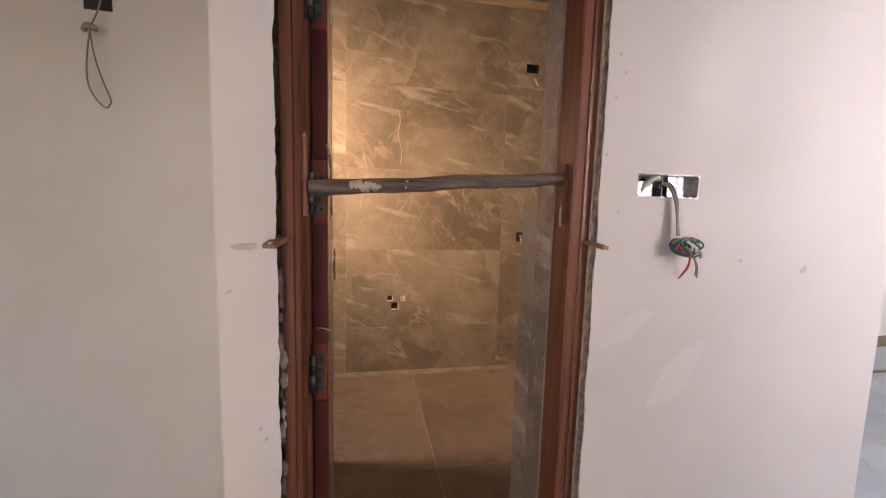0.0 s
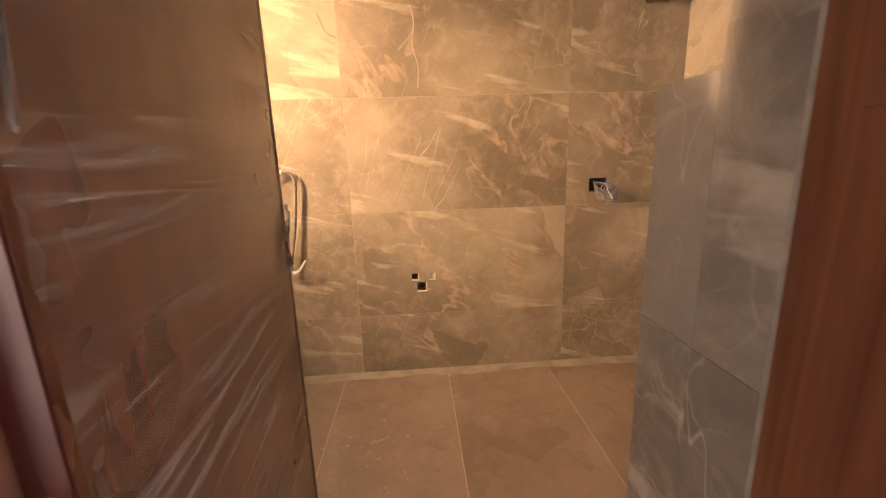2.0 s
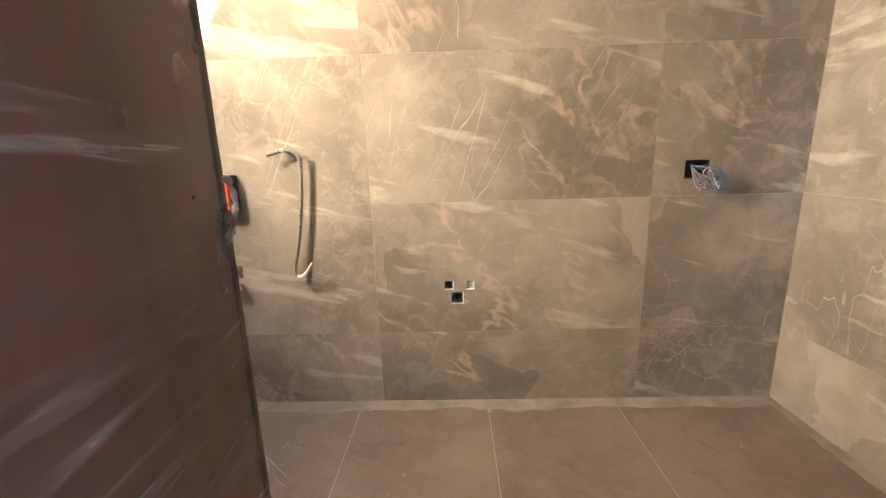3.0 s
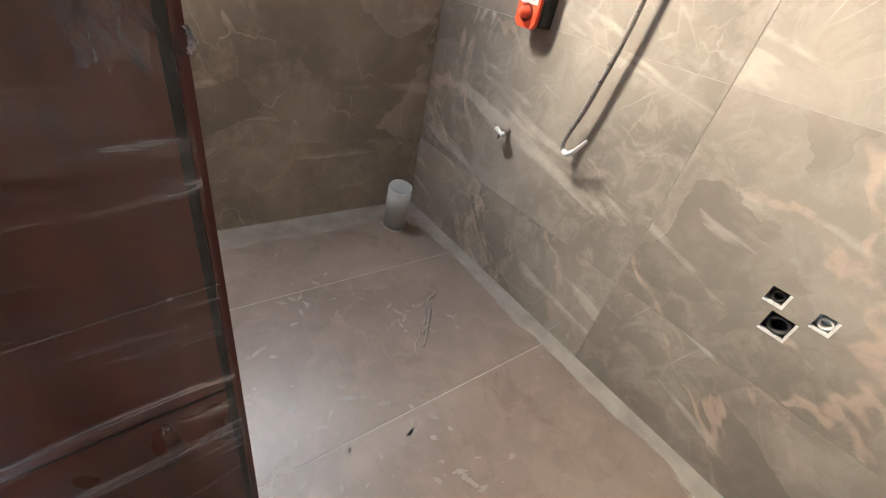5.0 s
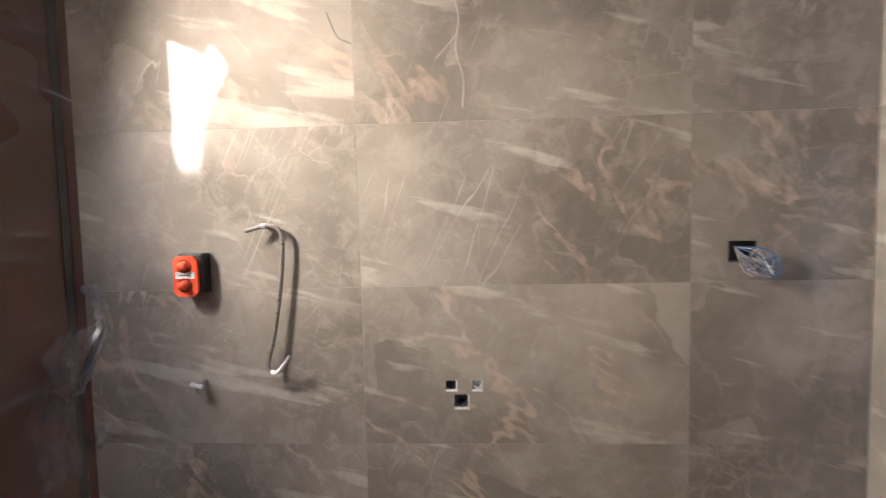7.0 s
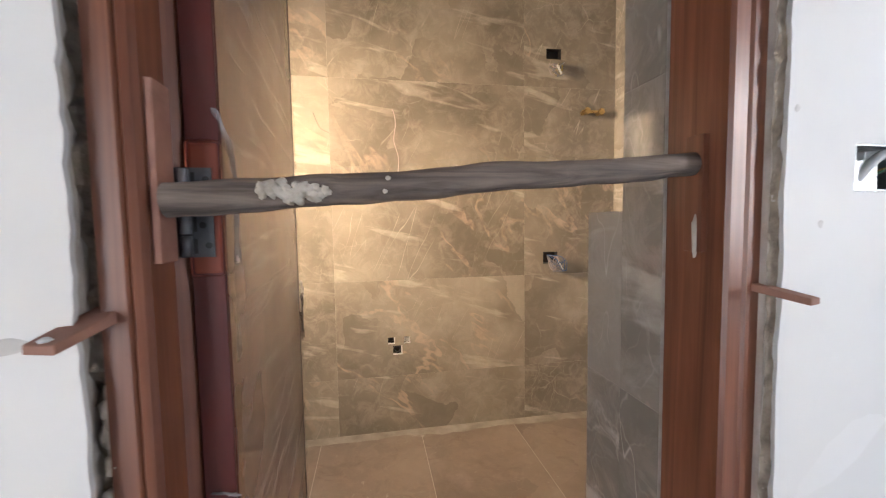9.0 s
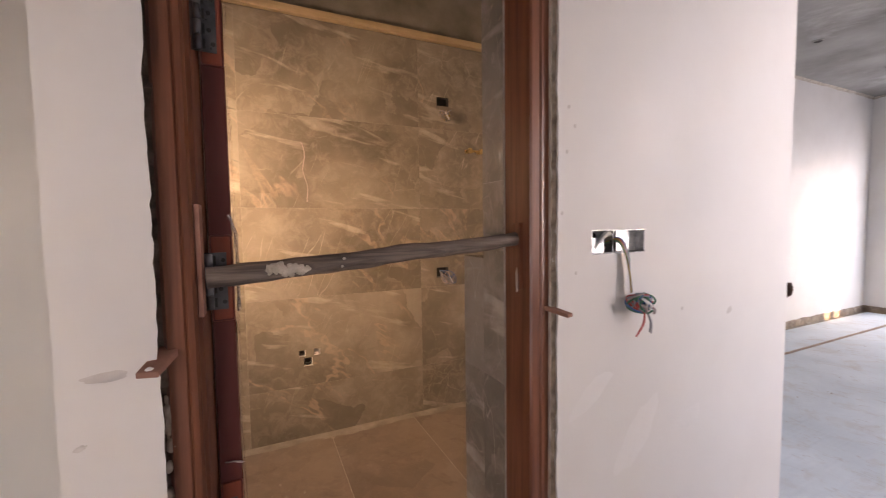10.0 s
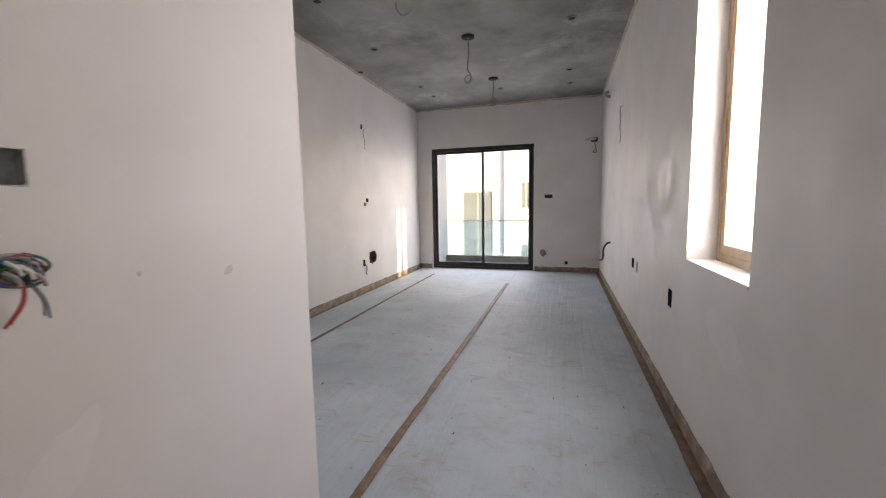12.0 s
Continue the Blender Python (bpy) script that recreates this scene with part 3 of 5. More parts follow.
part("cement_smear", dust_border(True, BX0, BX1, 2.925, BY1, 1.0), DUST, floor, "pale cement smear")
part("cement_smear", dust_border(False, BYL, BY1 - 0.09, -1.24, BX0, 5.0), DUST, floor, "pale cement smear")
part("cement_smear", dust_border(False, 1.45, BY1 - 0.09, 1.58, BX1, 9.0), DUST, floor, "pale cement smear")

# ---- door frame ----


def upright(outline, z0, z1):
    bm = bmesh.new()
    f = bm.faces.new([bm.verts.new((x, y, z0)) for x, y in outline])
    r = bmesh.ops.extrude_face_region(bm, geom=[f])
    bmesh.ops.translate(bm, vec=(0, 0, z1 - z0), verts=[v for v in r["geom"] if isinstance(v, bmesh.types.BMVert)])
    return bm


frame_thing = thing("door_frame", 0.155, 1.07, -0.012, "reddish-brown timber door frame set in a rough opening", "door frame")


def local(ob, bm):
    """Moves a mesh that was built in the world's place under its thing."""
    bmesh.ops.transform(bm, matrix=ob.matrix_world.inverted(), verts=bm.verts)
    return bm


JAMB_L = [(-0.264, 1.044), (-0.238, 1.045), (-0.235, 1.050), (-0.231, 1.046), (-0.222, 1.048), (-0.217, 1.056), (-0.215, 1.106), (-0.2018, 1.121), (-0.2057, 1.174), (-0.272, 1.174), (-0.272, 1.060)]
JAMB_R = [(0.5845, 1.042), (0.561, 1.040), (0.557, 1.045), (0.553, 1.040), (0.531, 1.040), (0.526, 1.045), (0.526, 1.130), (0.5385, 1.132), (0.5385, 1.174), (0.5845, 1.174)]
part("jamb", local(frame_thing, upright(JAMB_L, -0.012, 2.17)), FRAME_WOOD, frame_thing, "timber jamb with hinges")
part("jamb", local(frame_thing, upright(JAMB_R, -0.012, 2.17)), FRAME_WOOD, frame_thing, "timber jamb with a prop cleat")
part("head", local(frame_thing, box(-0.212, 0.526, 1.044, 1.172, 2.10, 2.17, 0.003)), FRAME_WOOD, frame_thing)

# pale filler lumps in the gaps beside the frame
rnd = random.Random(5)


def lump(x, y, z, r, seed, squash=1.6):
    bm = bmesh.new()
    bmesh.ops.create_icosphere(bm, subdivisions=2, radius=r)
    for v in bm.verts:
        v.co *= 1 + 0.45 * noise.noise(v.co * (1.6 / r) + Vector((seed, 0, 0)))
        v.co.z *= squash
        v.co += Vector((x, y, z))
    return bm


filler = bmesh.new()
for i in range(46):
    z = rnd.uniform(0.0, 1.12)
    b2 = lump(-0.270 + rnd.uniform(-0.005, 0.005), 1.052 + rnd.uniform(-0.006, 0.010), z, rnd.uniform(0.006, 0.013), i, 1.9)
    me = bpy.data.meshes.new("tmp")
    b2.to_mesh(me)
    b2.free()
    filler.from_mesh(me)
    bpy.data.meshes.remove(me)
tagged(part("filler", filler, FOAM, wall_door_left, "pale crumbly filler lumps", True), kind="stuff")


def shim(name, base, tip, w, h0, h1, label):
    """A thin sawn wedge driven beside the frame."""
    base, tip = Vector(base), Vector(tip)
    d = (tip - base)
    side = Vector((d.y, -d.x, 0)).normalized() * (w / 2)
    bm = bmesh.new()
    ring = []
    for c, h in ((base, h0), (tip, h1)):
        ring.append([bm.verts.new(c + s * side + Vector((0, 0, k * h / 2))) for s, k in ((-1, -1), (1, -1), (1, 1), (-1, 1))])
    for k in range(4):
        bm.faces.new([ring[0][k], ring[0][(k + 1) % 4], ring[1][(k + 1) % 4], ring[1][k]])
    bm.faces.new(ring[0])
    bm.faces.new(ring[1])
    bmesh.ops.bevel(bm, geom=list(bm.edges), offset=0.0012, segments=1, affect="EDGES")
    return tagged(mesh_object(name, bm, RAW_WOOD), label, "wedge", "wedges beside the door frame")


spotted = shim("wooden_wedge", (-0.262, 1.06, 1.215), (-0.283, 0.985, 1.196), 0.034, 0.015, 0.010, "small raw wood wedge with a white plaster spot")
shim("wooden_wedge", (0.580, 1.05, 1.211), (0.602, 0.978, 1.199), 0.024, 0.012, 0.009, "small raw wood wedge jammed by the frame")

part("plaster_spot", lump(-0.281, 0.992, 1.2035, 0.006, 4.0, 0.5), WHITE, spotted, "white plaster spot", True)

# ---- door leaf ----
LEAF_M = pose(-0.158, 1.118, 0, 0, 0, 3.96)
door = tagged(new("door_1"), "dark red-brown door wrapped in plastic film, standing open", "door", kind="structure")
door.matrix_world = LEAF_M
LW, LT = 0.811, 0.042
EDGE_RED = timber("polished_red_edge", (0.060, 0.010, 0.009), (0.11, 0.022, 0.017), 0.36, (30, 30, 1.2))
BARE_RED = timber("bare_orange_red_wood", (0.15, 0.026, 0.012), (0.23, 0.050, 0.022), 0.4, (30, 30, 1.4))
part("panel", box(-LT, 0, 0.002, LW, 0.012, 2.09, 0.0015), LEAF_WOOD, door)
part("hinge_edge", box(-LT + 0.002, -0.002, -0.0015, 0.003, 0.014, 2.088, 0.0008), EDGE_RED, door, "polished red hinge edge")
part("edge_lipping", box(-0.004, 0.0016, LW - 0.0095, LW + 0.001, 0.012, 2.09, 0.0006), EDGE_RED, door, "polished red edge lipping")
part("groove", box(-0.004, 0.0008, LW - 0.019, LW - 0.010, 0.012, 2.09), BLACK, door, "dark groove beside the lipping")
for gz in (0.515,):
    part("groove", box(-0.004, 0.0008, 0.10, LW - 0.02, gz - 0.0022, gz + 0.0022), BLACK, door, "dark groove across the panel")
for hz in (1.83, 1.328, 0.818):
    part("bare_patch", box(-LT + 0.001, -0.0005, -0.0022, 0.001, hz - 0.082, hz + 0.092, 0.006), BARE_RED, door, "bare red wood round the hinge")
    plate = slab("y", -0.0050, -0.002, -LT - 0.014, -0.012, hz - 0.057, hz + 0.057)
    hinge = part("hinge", plate, HINGE_STEEL, door, "dark steel butt hinge")
    for k in range(4):
        z = hz - 0.056 + 0.028 * k
        part("knuckle", tube([(-LT - 0.001, -0.0085, z + 0.001), (-LT - 0.001, -0.0085, z + 0.0265)], 0.0068, 12, 1), KNUCKLE_STEEL if k % 2 else HINGE_STEEL, hinge, "hinge barrel piece", True)
        part("notch", box(-LT + 0.007, -LT + 0.011, -0.0056, -0.0046, z + 0.004, z + 0.023), BLACK, hinge, "dark slot beside the barrel")
    for sx, sz in ((-0.018, 0.042), (-0.024, 0.016), (-0.024, -0.016), (-0.018, -0.042)):
        part("screw", disc(0.0042, 0.002, 12, pose(sx, -0.0055, hz + sz, 90)), BLACK, hinge, "dark countersunk screw")


def film_sheet(y0, y1, z0, z1, off, seed, ny=44, nz=110, amp=0.004):
    """Loose stretch film: long slanting wrinkles pulled towards the hinge and the free edge."""
    bm = bmesh.new()
    g = []
    for j in range(nz + 1):
        row = []
        for i in range(ny + 1):
            y, z = y0 + (y1 - y0) * i / ny, z0 + (z1 - z0) * j / nz
            f = noise.noise(Vector((y * 2.2 + seed, (z - 0.75 * y) * 17, seed))) + 0.5 * noise.noise(Vector((y * 5, (z + 0.35 * y) * 30, seed + 4)))
            row.append(bm.verts.new((off + amp * max(0.0, 1.0 + f), y, z)))
        g.append(row)
    for j in range(nz):
        for i in range(ny):
            bm.faces.new([g[j][i], g[j][i + 1], g[j + 1][i + 1], g[j + 1][i]])
    return bm


part("film", film_sheet(0.004, LW - 0.006, 0.02, 2.08, 0.0035, 1.0), FILM, door, "clear wrinkled plastic film", True)


def scrap(points, width, seed, n=14):
    """A torn hanging strip of crumpled film."""
    bm = bmesh.new()
    line = smooth_path(points, 8)
    rows = []
    for i, c in enumerate(line):
        row = []
        for k in range(n + 1):
            s = k / n - 0.5
            w = width * (0.75 + 0.5 * noise.noise(Vector((i * 0.3, seed, 0))))
            row.append(bm.verts.new(c + Vector((0.006 * noise.noise(Vector((s * 6, i * 0.25, seed))) + 0.003 * math.sin(s * 19 + seed), s * w + 0.2 * width * noise.noise(Vector((i * 0.5, k * 0.9, seed))), 0.25 * width * noise.noise(Vector((k * 0.7, i * 0.4, seed + 7)))))))
        rows.append(row)
    for a, b in zip(rows, rows[1:]):
        for k in range(n):
            bm.faces.new([a[k], a[k + 1], b[k + 1], b[k]])
    return bm


part("film_scrap", scrap([(0.010, LW - 0.015, 1.085), (0.014, LW - 0.04, 1.05), (0.012, LW - 0.055, 1.00), (0.013, LW - 0.05, 0.945)], 0.055, 2.0), SCRAP, door, "torn hanging plastic scrap", True)
part("film_scrap", scrap([(0.006, LW - 0.002, 1.125), (0.010, LW + 0.007, 1.10), (0.010, LW + 0.006, 1.07), (0.008, LW - 0.012, 1.04), (0.010, LW - 0.03, 1.02)], 0.016, 5.0), WHITE_FILM, door, "white crumpled plastic tuft", True)
part("film_scrap", scrap([(0.008, LW - 0.05, 1.03), (0.012, LW - 0.03, 0.985), (0.010, LW - 0.008, 0.955)], 0.014, 8.0), SCRAP, door, "torn hanging plastic scrap", True)
part("film_scrap", scrap([(0.004, LW + 0.001, 0.975), (0.006, LW + 0.004, 0.965), (0.004, LW + 0.001, 0.955)], 0.008, 9.0), WHITE_FILM, door, "white crumpled plastic tuft", True)
part("film_scrap", scrap([(-0.006, -0.004, 1.46), (0.004, 0.004, 1.43), (0.008, 0.03, 1.37), (0.007, 0.02, 1.26)], 0.006, 11.0), SCRAP, door, "plastic edge curling off the hinge", True)
part("film_scrap", scrap([(-0.03, -0.006, 0.955), (-0.012, -0.008, 0.953), (0.002, -0.004, 0.945)], 0.006, 14.0), WHITE_FILM, door, "plastic edge curling off the hinge", True)
part("crease", tube([(0.006, 0.20, 0.672), (0.0075, 0.45, 0.684), (0.0075, 0.62, 0.700), (0.006, LW - 0.004, 0.712)], 0.0014, 5, 8, 1.0, 0.5), SCRAP, door, "pale crease in the film", True)

# ---- prop across the door ----
prop = thing("wooden_prop", 0.16, 1.075, 1.345, "weathered grey wooden pole wedged across the door frame", "pole")
bm = tube([(-0.200, 1.062, 1.340), (-0.05, 1.066, 1.350), (0.10, 1.072, 1.361), (0.20, 1.076, 1.372), (0.26, 1.078, 1.374), (0.38, 1.085, 1.381), (0.517, 1.094, 1.394)], 0.0205, 18, 14, 0.86, 0.16)
part("pole", local(prop, bm), BRANCH, prop, "", True)
splat = bmesh.new()
for k in range(60):
    du, dv = rnd.uniform(-1, 1), rnd.uniform(-1, 1)
    if du * du + dv * dv > 1:
        continue
    sx, ang = -0.062 + 0.042 * du, 0.75 * dv
    b2 = lump(sx, 1.0657 - 0.0165 * math.cos(ang), 1.3495 + 0.0165 * math.sin(ang), rnd.uniform(0.0055, 0.0075), k * 3.0, 1.0)
    me = bpy.data.meshes.new("tmp")
    b2.to_mesh(me)
    b2.free()
    splat.from_mesh(me)
    bpy.data.meshes.remove(me)
tagged(part("plaster_splash", local(prop, splat), FOAM, prop, "dried white plaster splash", True), kind="stuff")
for dx, dz in ((0.052, 0.008), (0.048, -0.008)):
    part("paint_spot", local(prop, lump(dx, 1.0515, 1.358 + dz, 0.0035, dx * 9, 0.8)), FOAM, prop, "white paint spot", True)
tagged(mesh_object("wooden_cleat", box(-0.2165, -0.207, 1.060, 1.100, 1.268, 1.478, 0.0015), RAW_WOOD), "thin raw wood cleat holding the pole", "cleat", "cleats on the jambs")
tagged(mesh_object("wooden_cleat", box(0.515, 0.5265, 1.074, 1.108, 1.26, 1.436, 0.0015), FRAME_WOOD), "red-brown wood cleat holding the pole", "cleat", "cleats on the jambs")
tagged(mesh_object("plaster_smear", lump(0.5155, 1.086, 1.285, 0.0045, 3.0, 8.0), PLASTER, None, True), "dried pale plaster smear on a cleat", "smear")

# ---- electric boxes and cables ----


def open_box(axis, u0, u1, v0, v1, face, depth, wall=0.0015, lip=0.0):
    """A box without a front; depth runs into the wall from the face."""
    s = 1 if depth > 0 else -1
    bm = slab(axis, face - s * lip, face + depth, u0, u1, v0, v1, [(u0 + wall, u1 - wall, v0 + wall, v1 - wall)])
    back = slab(axis, face + depth, face + depth + s * wall, u0, u1, v0, v1)
    me = bpy.data.meshes.new("tmp")
    back.to_mesh(me)
    back.free()
    bm.from_mesh(me)
    bpy.data.meshes.remove(me)
    return bm


def back_box(name, axis, hole, face, depth, mat, label, group, inset=0.001):
    u0, u1, v0, v1 = hole
    c = place(axis, (u0 + u1) / 2, v0, face)
    th = thing(name, *c, label, "wiring box", group)
    part("shell", local(th, open_box(axis, u0 + inset, u1 - inset, v0 + inset, v1 - inset, face, depth)), mat, th)
    return th


swbox = back_box("switch_box", "y", SWITCH, FY + 0.001, 0.045, GALV, "galvanised steel switch box set in a white wall", "wall boxes")
part("divider", local(swbox, box(0.800, 0.8015, FY + 0.004, FY + 0.045, 1.349, 1.411)), GALV, swbox)
for kx, kz in ((0.735, 1.37), (0.765, 1.395), (0.818, 1.366)):
    part("knockout", local(swbox, disc(0.010, 0.002, 16, pose(kx, FY + 0.044, kz, 90))), DARK, swbox, "dark round knockout")
part("flap", local(swbox, box(0.7175, 0.772, FY + 0.010, FY + 0.0125, 1.349, 1.392, 0.0008)), GALV, swbox, "bent galvanised flap with plaster on it")
part("knockout", local(swbox, disc(0.0085, 0.002, 16, pose(0.7895, FY + 0.040, 1.366, 90))), DARK, swbox, "dark round knockout")
part("sheath", local(swbox, tube([(0.735, FY + 0.020, 1.352), (0.752, FY + 0.008, 1.385), (0.778, FY + 0.006, 1.402), (0.805, FY + 0.020, 1.400)], 0.007, 10, 6)), PVC, swbox, "grey corrugated cable sheath", True)
part("mounting_tab", local(swbox, box(0.84, 0.922, FY + 0.030, FY + 0.0325, 1.349, 1.411, 0.0008)), GALV, swbox, "dark shaded box side")
bundle = thing("cable_bundle", 0.83, 1.0, 1.2, "tied bundle of coloured electric cables hanging from a switch box", "cables")
rnd = random.Random(11)
for i in range(10):
    a = rnd.uniform(-0.006, 0.006)
    pts = [(0.802 + a, FY + 0.036, 1.380 + a), (0.815 + a, FY - 0.002, 1.383 + rnd.uniform(-0.006, 0.006)), (0.834 + a, FY - 0.014, 1.345), (0.842 + a * 1.2, FY - 0.018 + a, 1.29), (0.846 + a * 1.6, FY - 0.022 + a, 1.235)]
    part("cable", local(bundle, tube(pts, 0.0026, 7, 6)), CABLES[(3, 2, 0, 3, 1, 2, 5, 3, 0, 4)[i]], bundle, "", True)
for i in range(28):
    rx, rz, ph = rnd.uniform(0.020, 0.045), rnd.uniform(0.010, 0.024), rnd.uniform(0, 6.28)
    cx, cz = 0.872 + rnd.uniform(-0.008, 0.008), 1.205 + rnd.uniform(-0.006, 0.006)
    tilt = rnd.uniform(-0.55, -0.15)
    pts = []
    for k in range(10):
        t = ph + 5.4 * k / 9
        u, w = rx * math.cos(t), rz * math.sin(t)
        pts.append((cx + u * math.cos(tilt) - w * math.sin(tilt), FY - 0.030 + 0.016 * math.sin(t * 1.7 + i), cz + u * math.sin(tilt) * 0.7 + w))
    part("cable", local(bundle, tube(pts, 0.0027, 7, 4)), CABLES[(0, 2, 3, 1, 3, 0, 4, 2)[i % 8]], bundle, "", True)
for i, (bx, bz) in enumerate(((0.852, 1.222), (0.868, 1.214), (0.884, 1.200), (0.850, 1.205))):
    part("wire_end", local(bundle, tube([(bx, FY - 0.052, bz), (bx + 0.012, FY - 0.058, bz - 0.012), (bx + 0.020, FY - 0.050, bz - 0.026)], 0.0034, 8, 4)), (WHITE, WHITE, CABLES[4], CABLES[4])[i], bundle, "pale wire end", True)
for x, z, c in ((0.850, 1.110, 1), (0.912, 1.112, 3), (0.905, 1.118, 3), (0.857, 1.115, 1)):
    part("cable", local(bundle, tube([(0.882, FY - 0.035, 1.195), ((0.885 + x) / 2 + 0.006, FY - 0.04, 1.15), (x, FY - 0.035, z)], 0.0022, 7, 6)), CABLES[c], bundle, "", True)


def hanging_wire(name, pts, r, label, mat=GREYWIRE, group="loose wires"):
    th = thing(name, *pts[0], label, "wire", group)
    part("strand", local(th, tube(pts, r, 6, 7)), mat, th, "", True)
    off = Vector((0.003, 0.002, -0.002)) * min(1.0, r / 0.003)
    part("strand", local(th, tube([Vector(p) + off * (0.3 + 0.7 * ((i * 7) % 3)) for i, p in enumerate(pts)], r * 0.9, 6, 7)), mat, th, "", True)
    return th


# recess wall: a cable with a loop
recess_wire = thing("loose_cable", -0.9, NY, 1.93, "loose grey cable with a loop on a white wall", "wire", "loose wires")
part("strand", local(recess_wire, tube([(-0.91, NY, 1.945), (-0.892, NY - 0.03, 1.925), (-0.905, NY - 0.03, 1.885), (-0.926, NY - 0.03, 1.834), (-0.943, NY - 0.028, 1.737), (-0.944, NY - 0.026, 1.666), (-0.925, NY - 0.024, 1.620), (-0.898, NY - 0.024, 1.594), (-0.880, NY - 0.026, 1.612)], 0.0026, 6, 7)), GREYWIRE, recess_wire, "", True)
part("strand", local(recess_wire, tube([(-0.926, NY - 0.033, 1.836), (-0.917, NY - 0.035, 1.757), (-0.900, NY - 0.035, 1.687), (-0.880, NY - 0.033, 1.625), (-0.879, NY - 0.03, 1.606)], 0.0024, 6, 7)), CABLES[3], recess_wire, "", True)
part("knot", local(recess_wire, tube([(-0.945, NY - 0.028, 1.832), (-0.926, NY - 0.042, 1.842), (-0.905, NY - 0.028, 1.836)], 0.009, 8, 5)), GREYWIRE, recess_wire, "knotted cable sheath", True)
tagged(mesh_object("cable_outlet", open_box("y", -0.955, -0.875, 1.905, 1.985, NY - 0.004, 0.003), BLACK), "small black cable outlet on a white wall", "outlet")

# bathroom back wall
upper = back_box("socket_box", "y", BACK_HOLES[0], BY1 + 0.002, 0.04, BLACK, "black wiring box in a brown marble wall", "bathroom wall boxes")
lower = back_box("socket_box", "y", BACK_HOLES[1], BY1 + 0.002, 0.04, BLACK, "black wiring box beside the basin pipes", "bathroom wall boxes")


def tangle(name, x, y, z, size, n, seed, label, colours=(0, 3, 4, 4, 3)):
    th = thing(name, x, y, z, label, "wires", "bathroom wire tangles")
    rr = random.Random(seed)
    for i in range(n):
        pts = [(x - size * 0.5, y + 0.02, z + size * 0.5)]
        for k in range(5):
            pts.append((x + rr.uniform(-0.45, 0.55) * size, y - rr.uniform(0.015, 0.06), z + rr.uniform(-0.55, 0.4) * size))
        part("wire", local(th, tube(pts, 0.0022, 6, 5)), CABLES[colours[i % len(colours)]], th, "", True)
    for i in range(4):
        part("connector", local(th, box(x + size * (0.1 * i - 0.1), x + size * (0.1 * i - 0.02), y - 0.06, y - 0.045, z - size * (0.15 * i), z - size * (0.15 * i) + 0.016, 0.002)), WHITE, th, "white wire end")
    return th


tangle("wire_tangle", 1.205, BY1, 2.265, 0.085, 8, 3, "tangle of pale wires hanging from a wiring box", (3, 4, 5, 3))
tangle("wire_tangle", 1.215, BY1, 1.035, 0.10, 12, 4, "tangle of blue and grey wires at a wiring box")
stub = thing("pipe_stub", 1.46, BY1, 2.0, "two brass pipe stubs on a brown marble wall", "pipe")
for sx, sl in ((1.40, 0.05), (1.505, 0.04)):
    p = part("stub", local(stub, tube([(sx, BY1 + 0.004, 2.005), (sx, BY1 - sl, 2.005)], 0.016, 14, 1)), BRASS, stub, "", True)
    part("plug", local(stub, tube([(sx, BY1 - sl + 0.002, 2.005), (sx, BY1 - sl - 0.018, 2.005)], 0.022, 6, 1)), BRASS, p)
part("crossbar", local(stub, tube([(1.375, BY1 - 0.04, 2.004), (1.53, BY1 - 0.036, 2.009)], 0.009, 10, 1)), BRASS, stub, "", True)
hanging_wire("loose_cable", [(0.166, BY1 + 0.01, 1.985), (0.170, BY1 - 0.03, 1.975), (0.182, BY1 - 0.04, 1.90), (0.172, BY1 - 0.03, 1.80), (0.196, BY1 - 0.035, 1.70), (0.190, BY1 - 0.03, 1.60)], 0.0021, "thin loose cable on a brown marble wall", CABLES[4])
hanging_wire("loose_cable", [(-0.29, BY1 + 0.006, 1.952), (-0.284, BY1 - 0.03, 1.945), (-0.25, BY1 - 0.03, 1.865), (-0.20, BY1 - 0.028, 1.838)], 0.0021, "short loose cable on a brown marble wall", GREYWIRE)

# basin connections: two elbows and a waste pipe in roughly cut holes
for (u0, u1, v0, v1), is_waste, plug in ((BACK_HOLES[2], False, False), (BACK_HOLES[3], False, True), (BACK_HOLES[4], True, False)):
    cx, cz = (u0 + u1) / 2, (v0 + v1) / 2
    th = thing("waste_pipe" if is_waste else "water_outlet", cx, BY1, cz, "dark waste pipe in a rough square tile cut" if is_waste else ("white plugged water outlet in a square tile cut" if plug else "dark open water outlet in a square tile cut"), "pipe outlet", "basin connections")
    rim = bmesh.new()
    add_box(rim, u0 - 0.001, u1 + 0.001, BY1 - 0.0012, BY1 + 0.010, v0 - 0.0015, v0 + 0.004)
    add_box(rim, u1 - 0.005, u1 + 0.001, BY1 - 0.0011, BY1 + 0.010, v0 + 0.004, v1)
    part("cut_edge", local(th, rim), WHITE, th, "pale chipped tile edge")
    r = 0.024 if is_waste else 0.014
    # the open outlet and dark backings carry the holes' shade in their colour
    part("pipe", local(th, ring_tube(r, r * 0.72, 0.03, 20, pose(cx, BY1 + 0.036, cz, 90))), BLACK if is_waste else (WHITE if plug else DARK), th, "", True)
    part("packing", local(th, box(u0 + 0.001, u1 - 0.001, BY1 + 0.036, BY1 + 0.05, v0 + 0.001, v1 - 0.001)), WHITE if plug else DARK, th, "backing behind the pipe, dark as hole shade unless plugged")

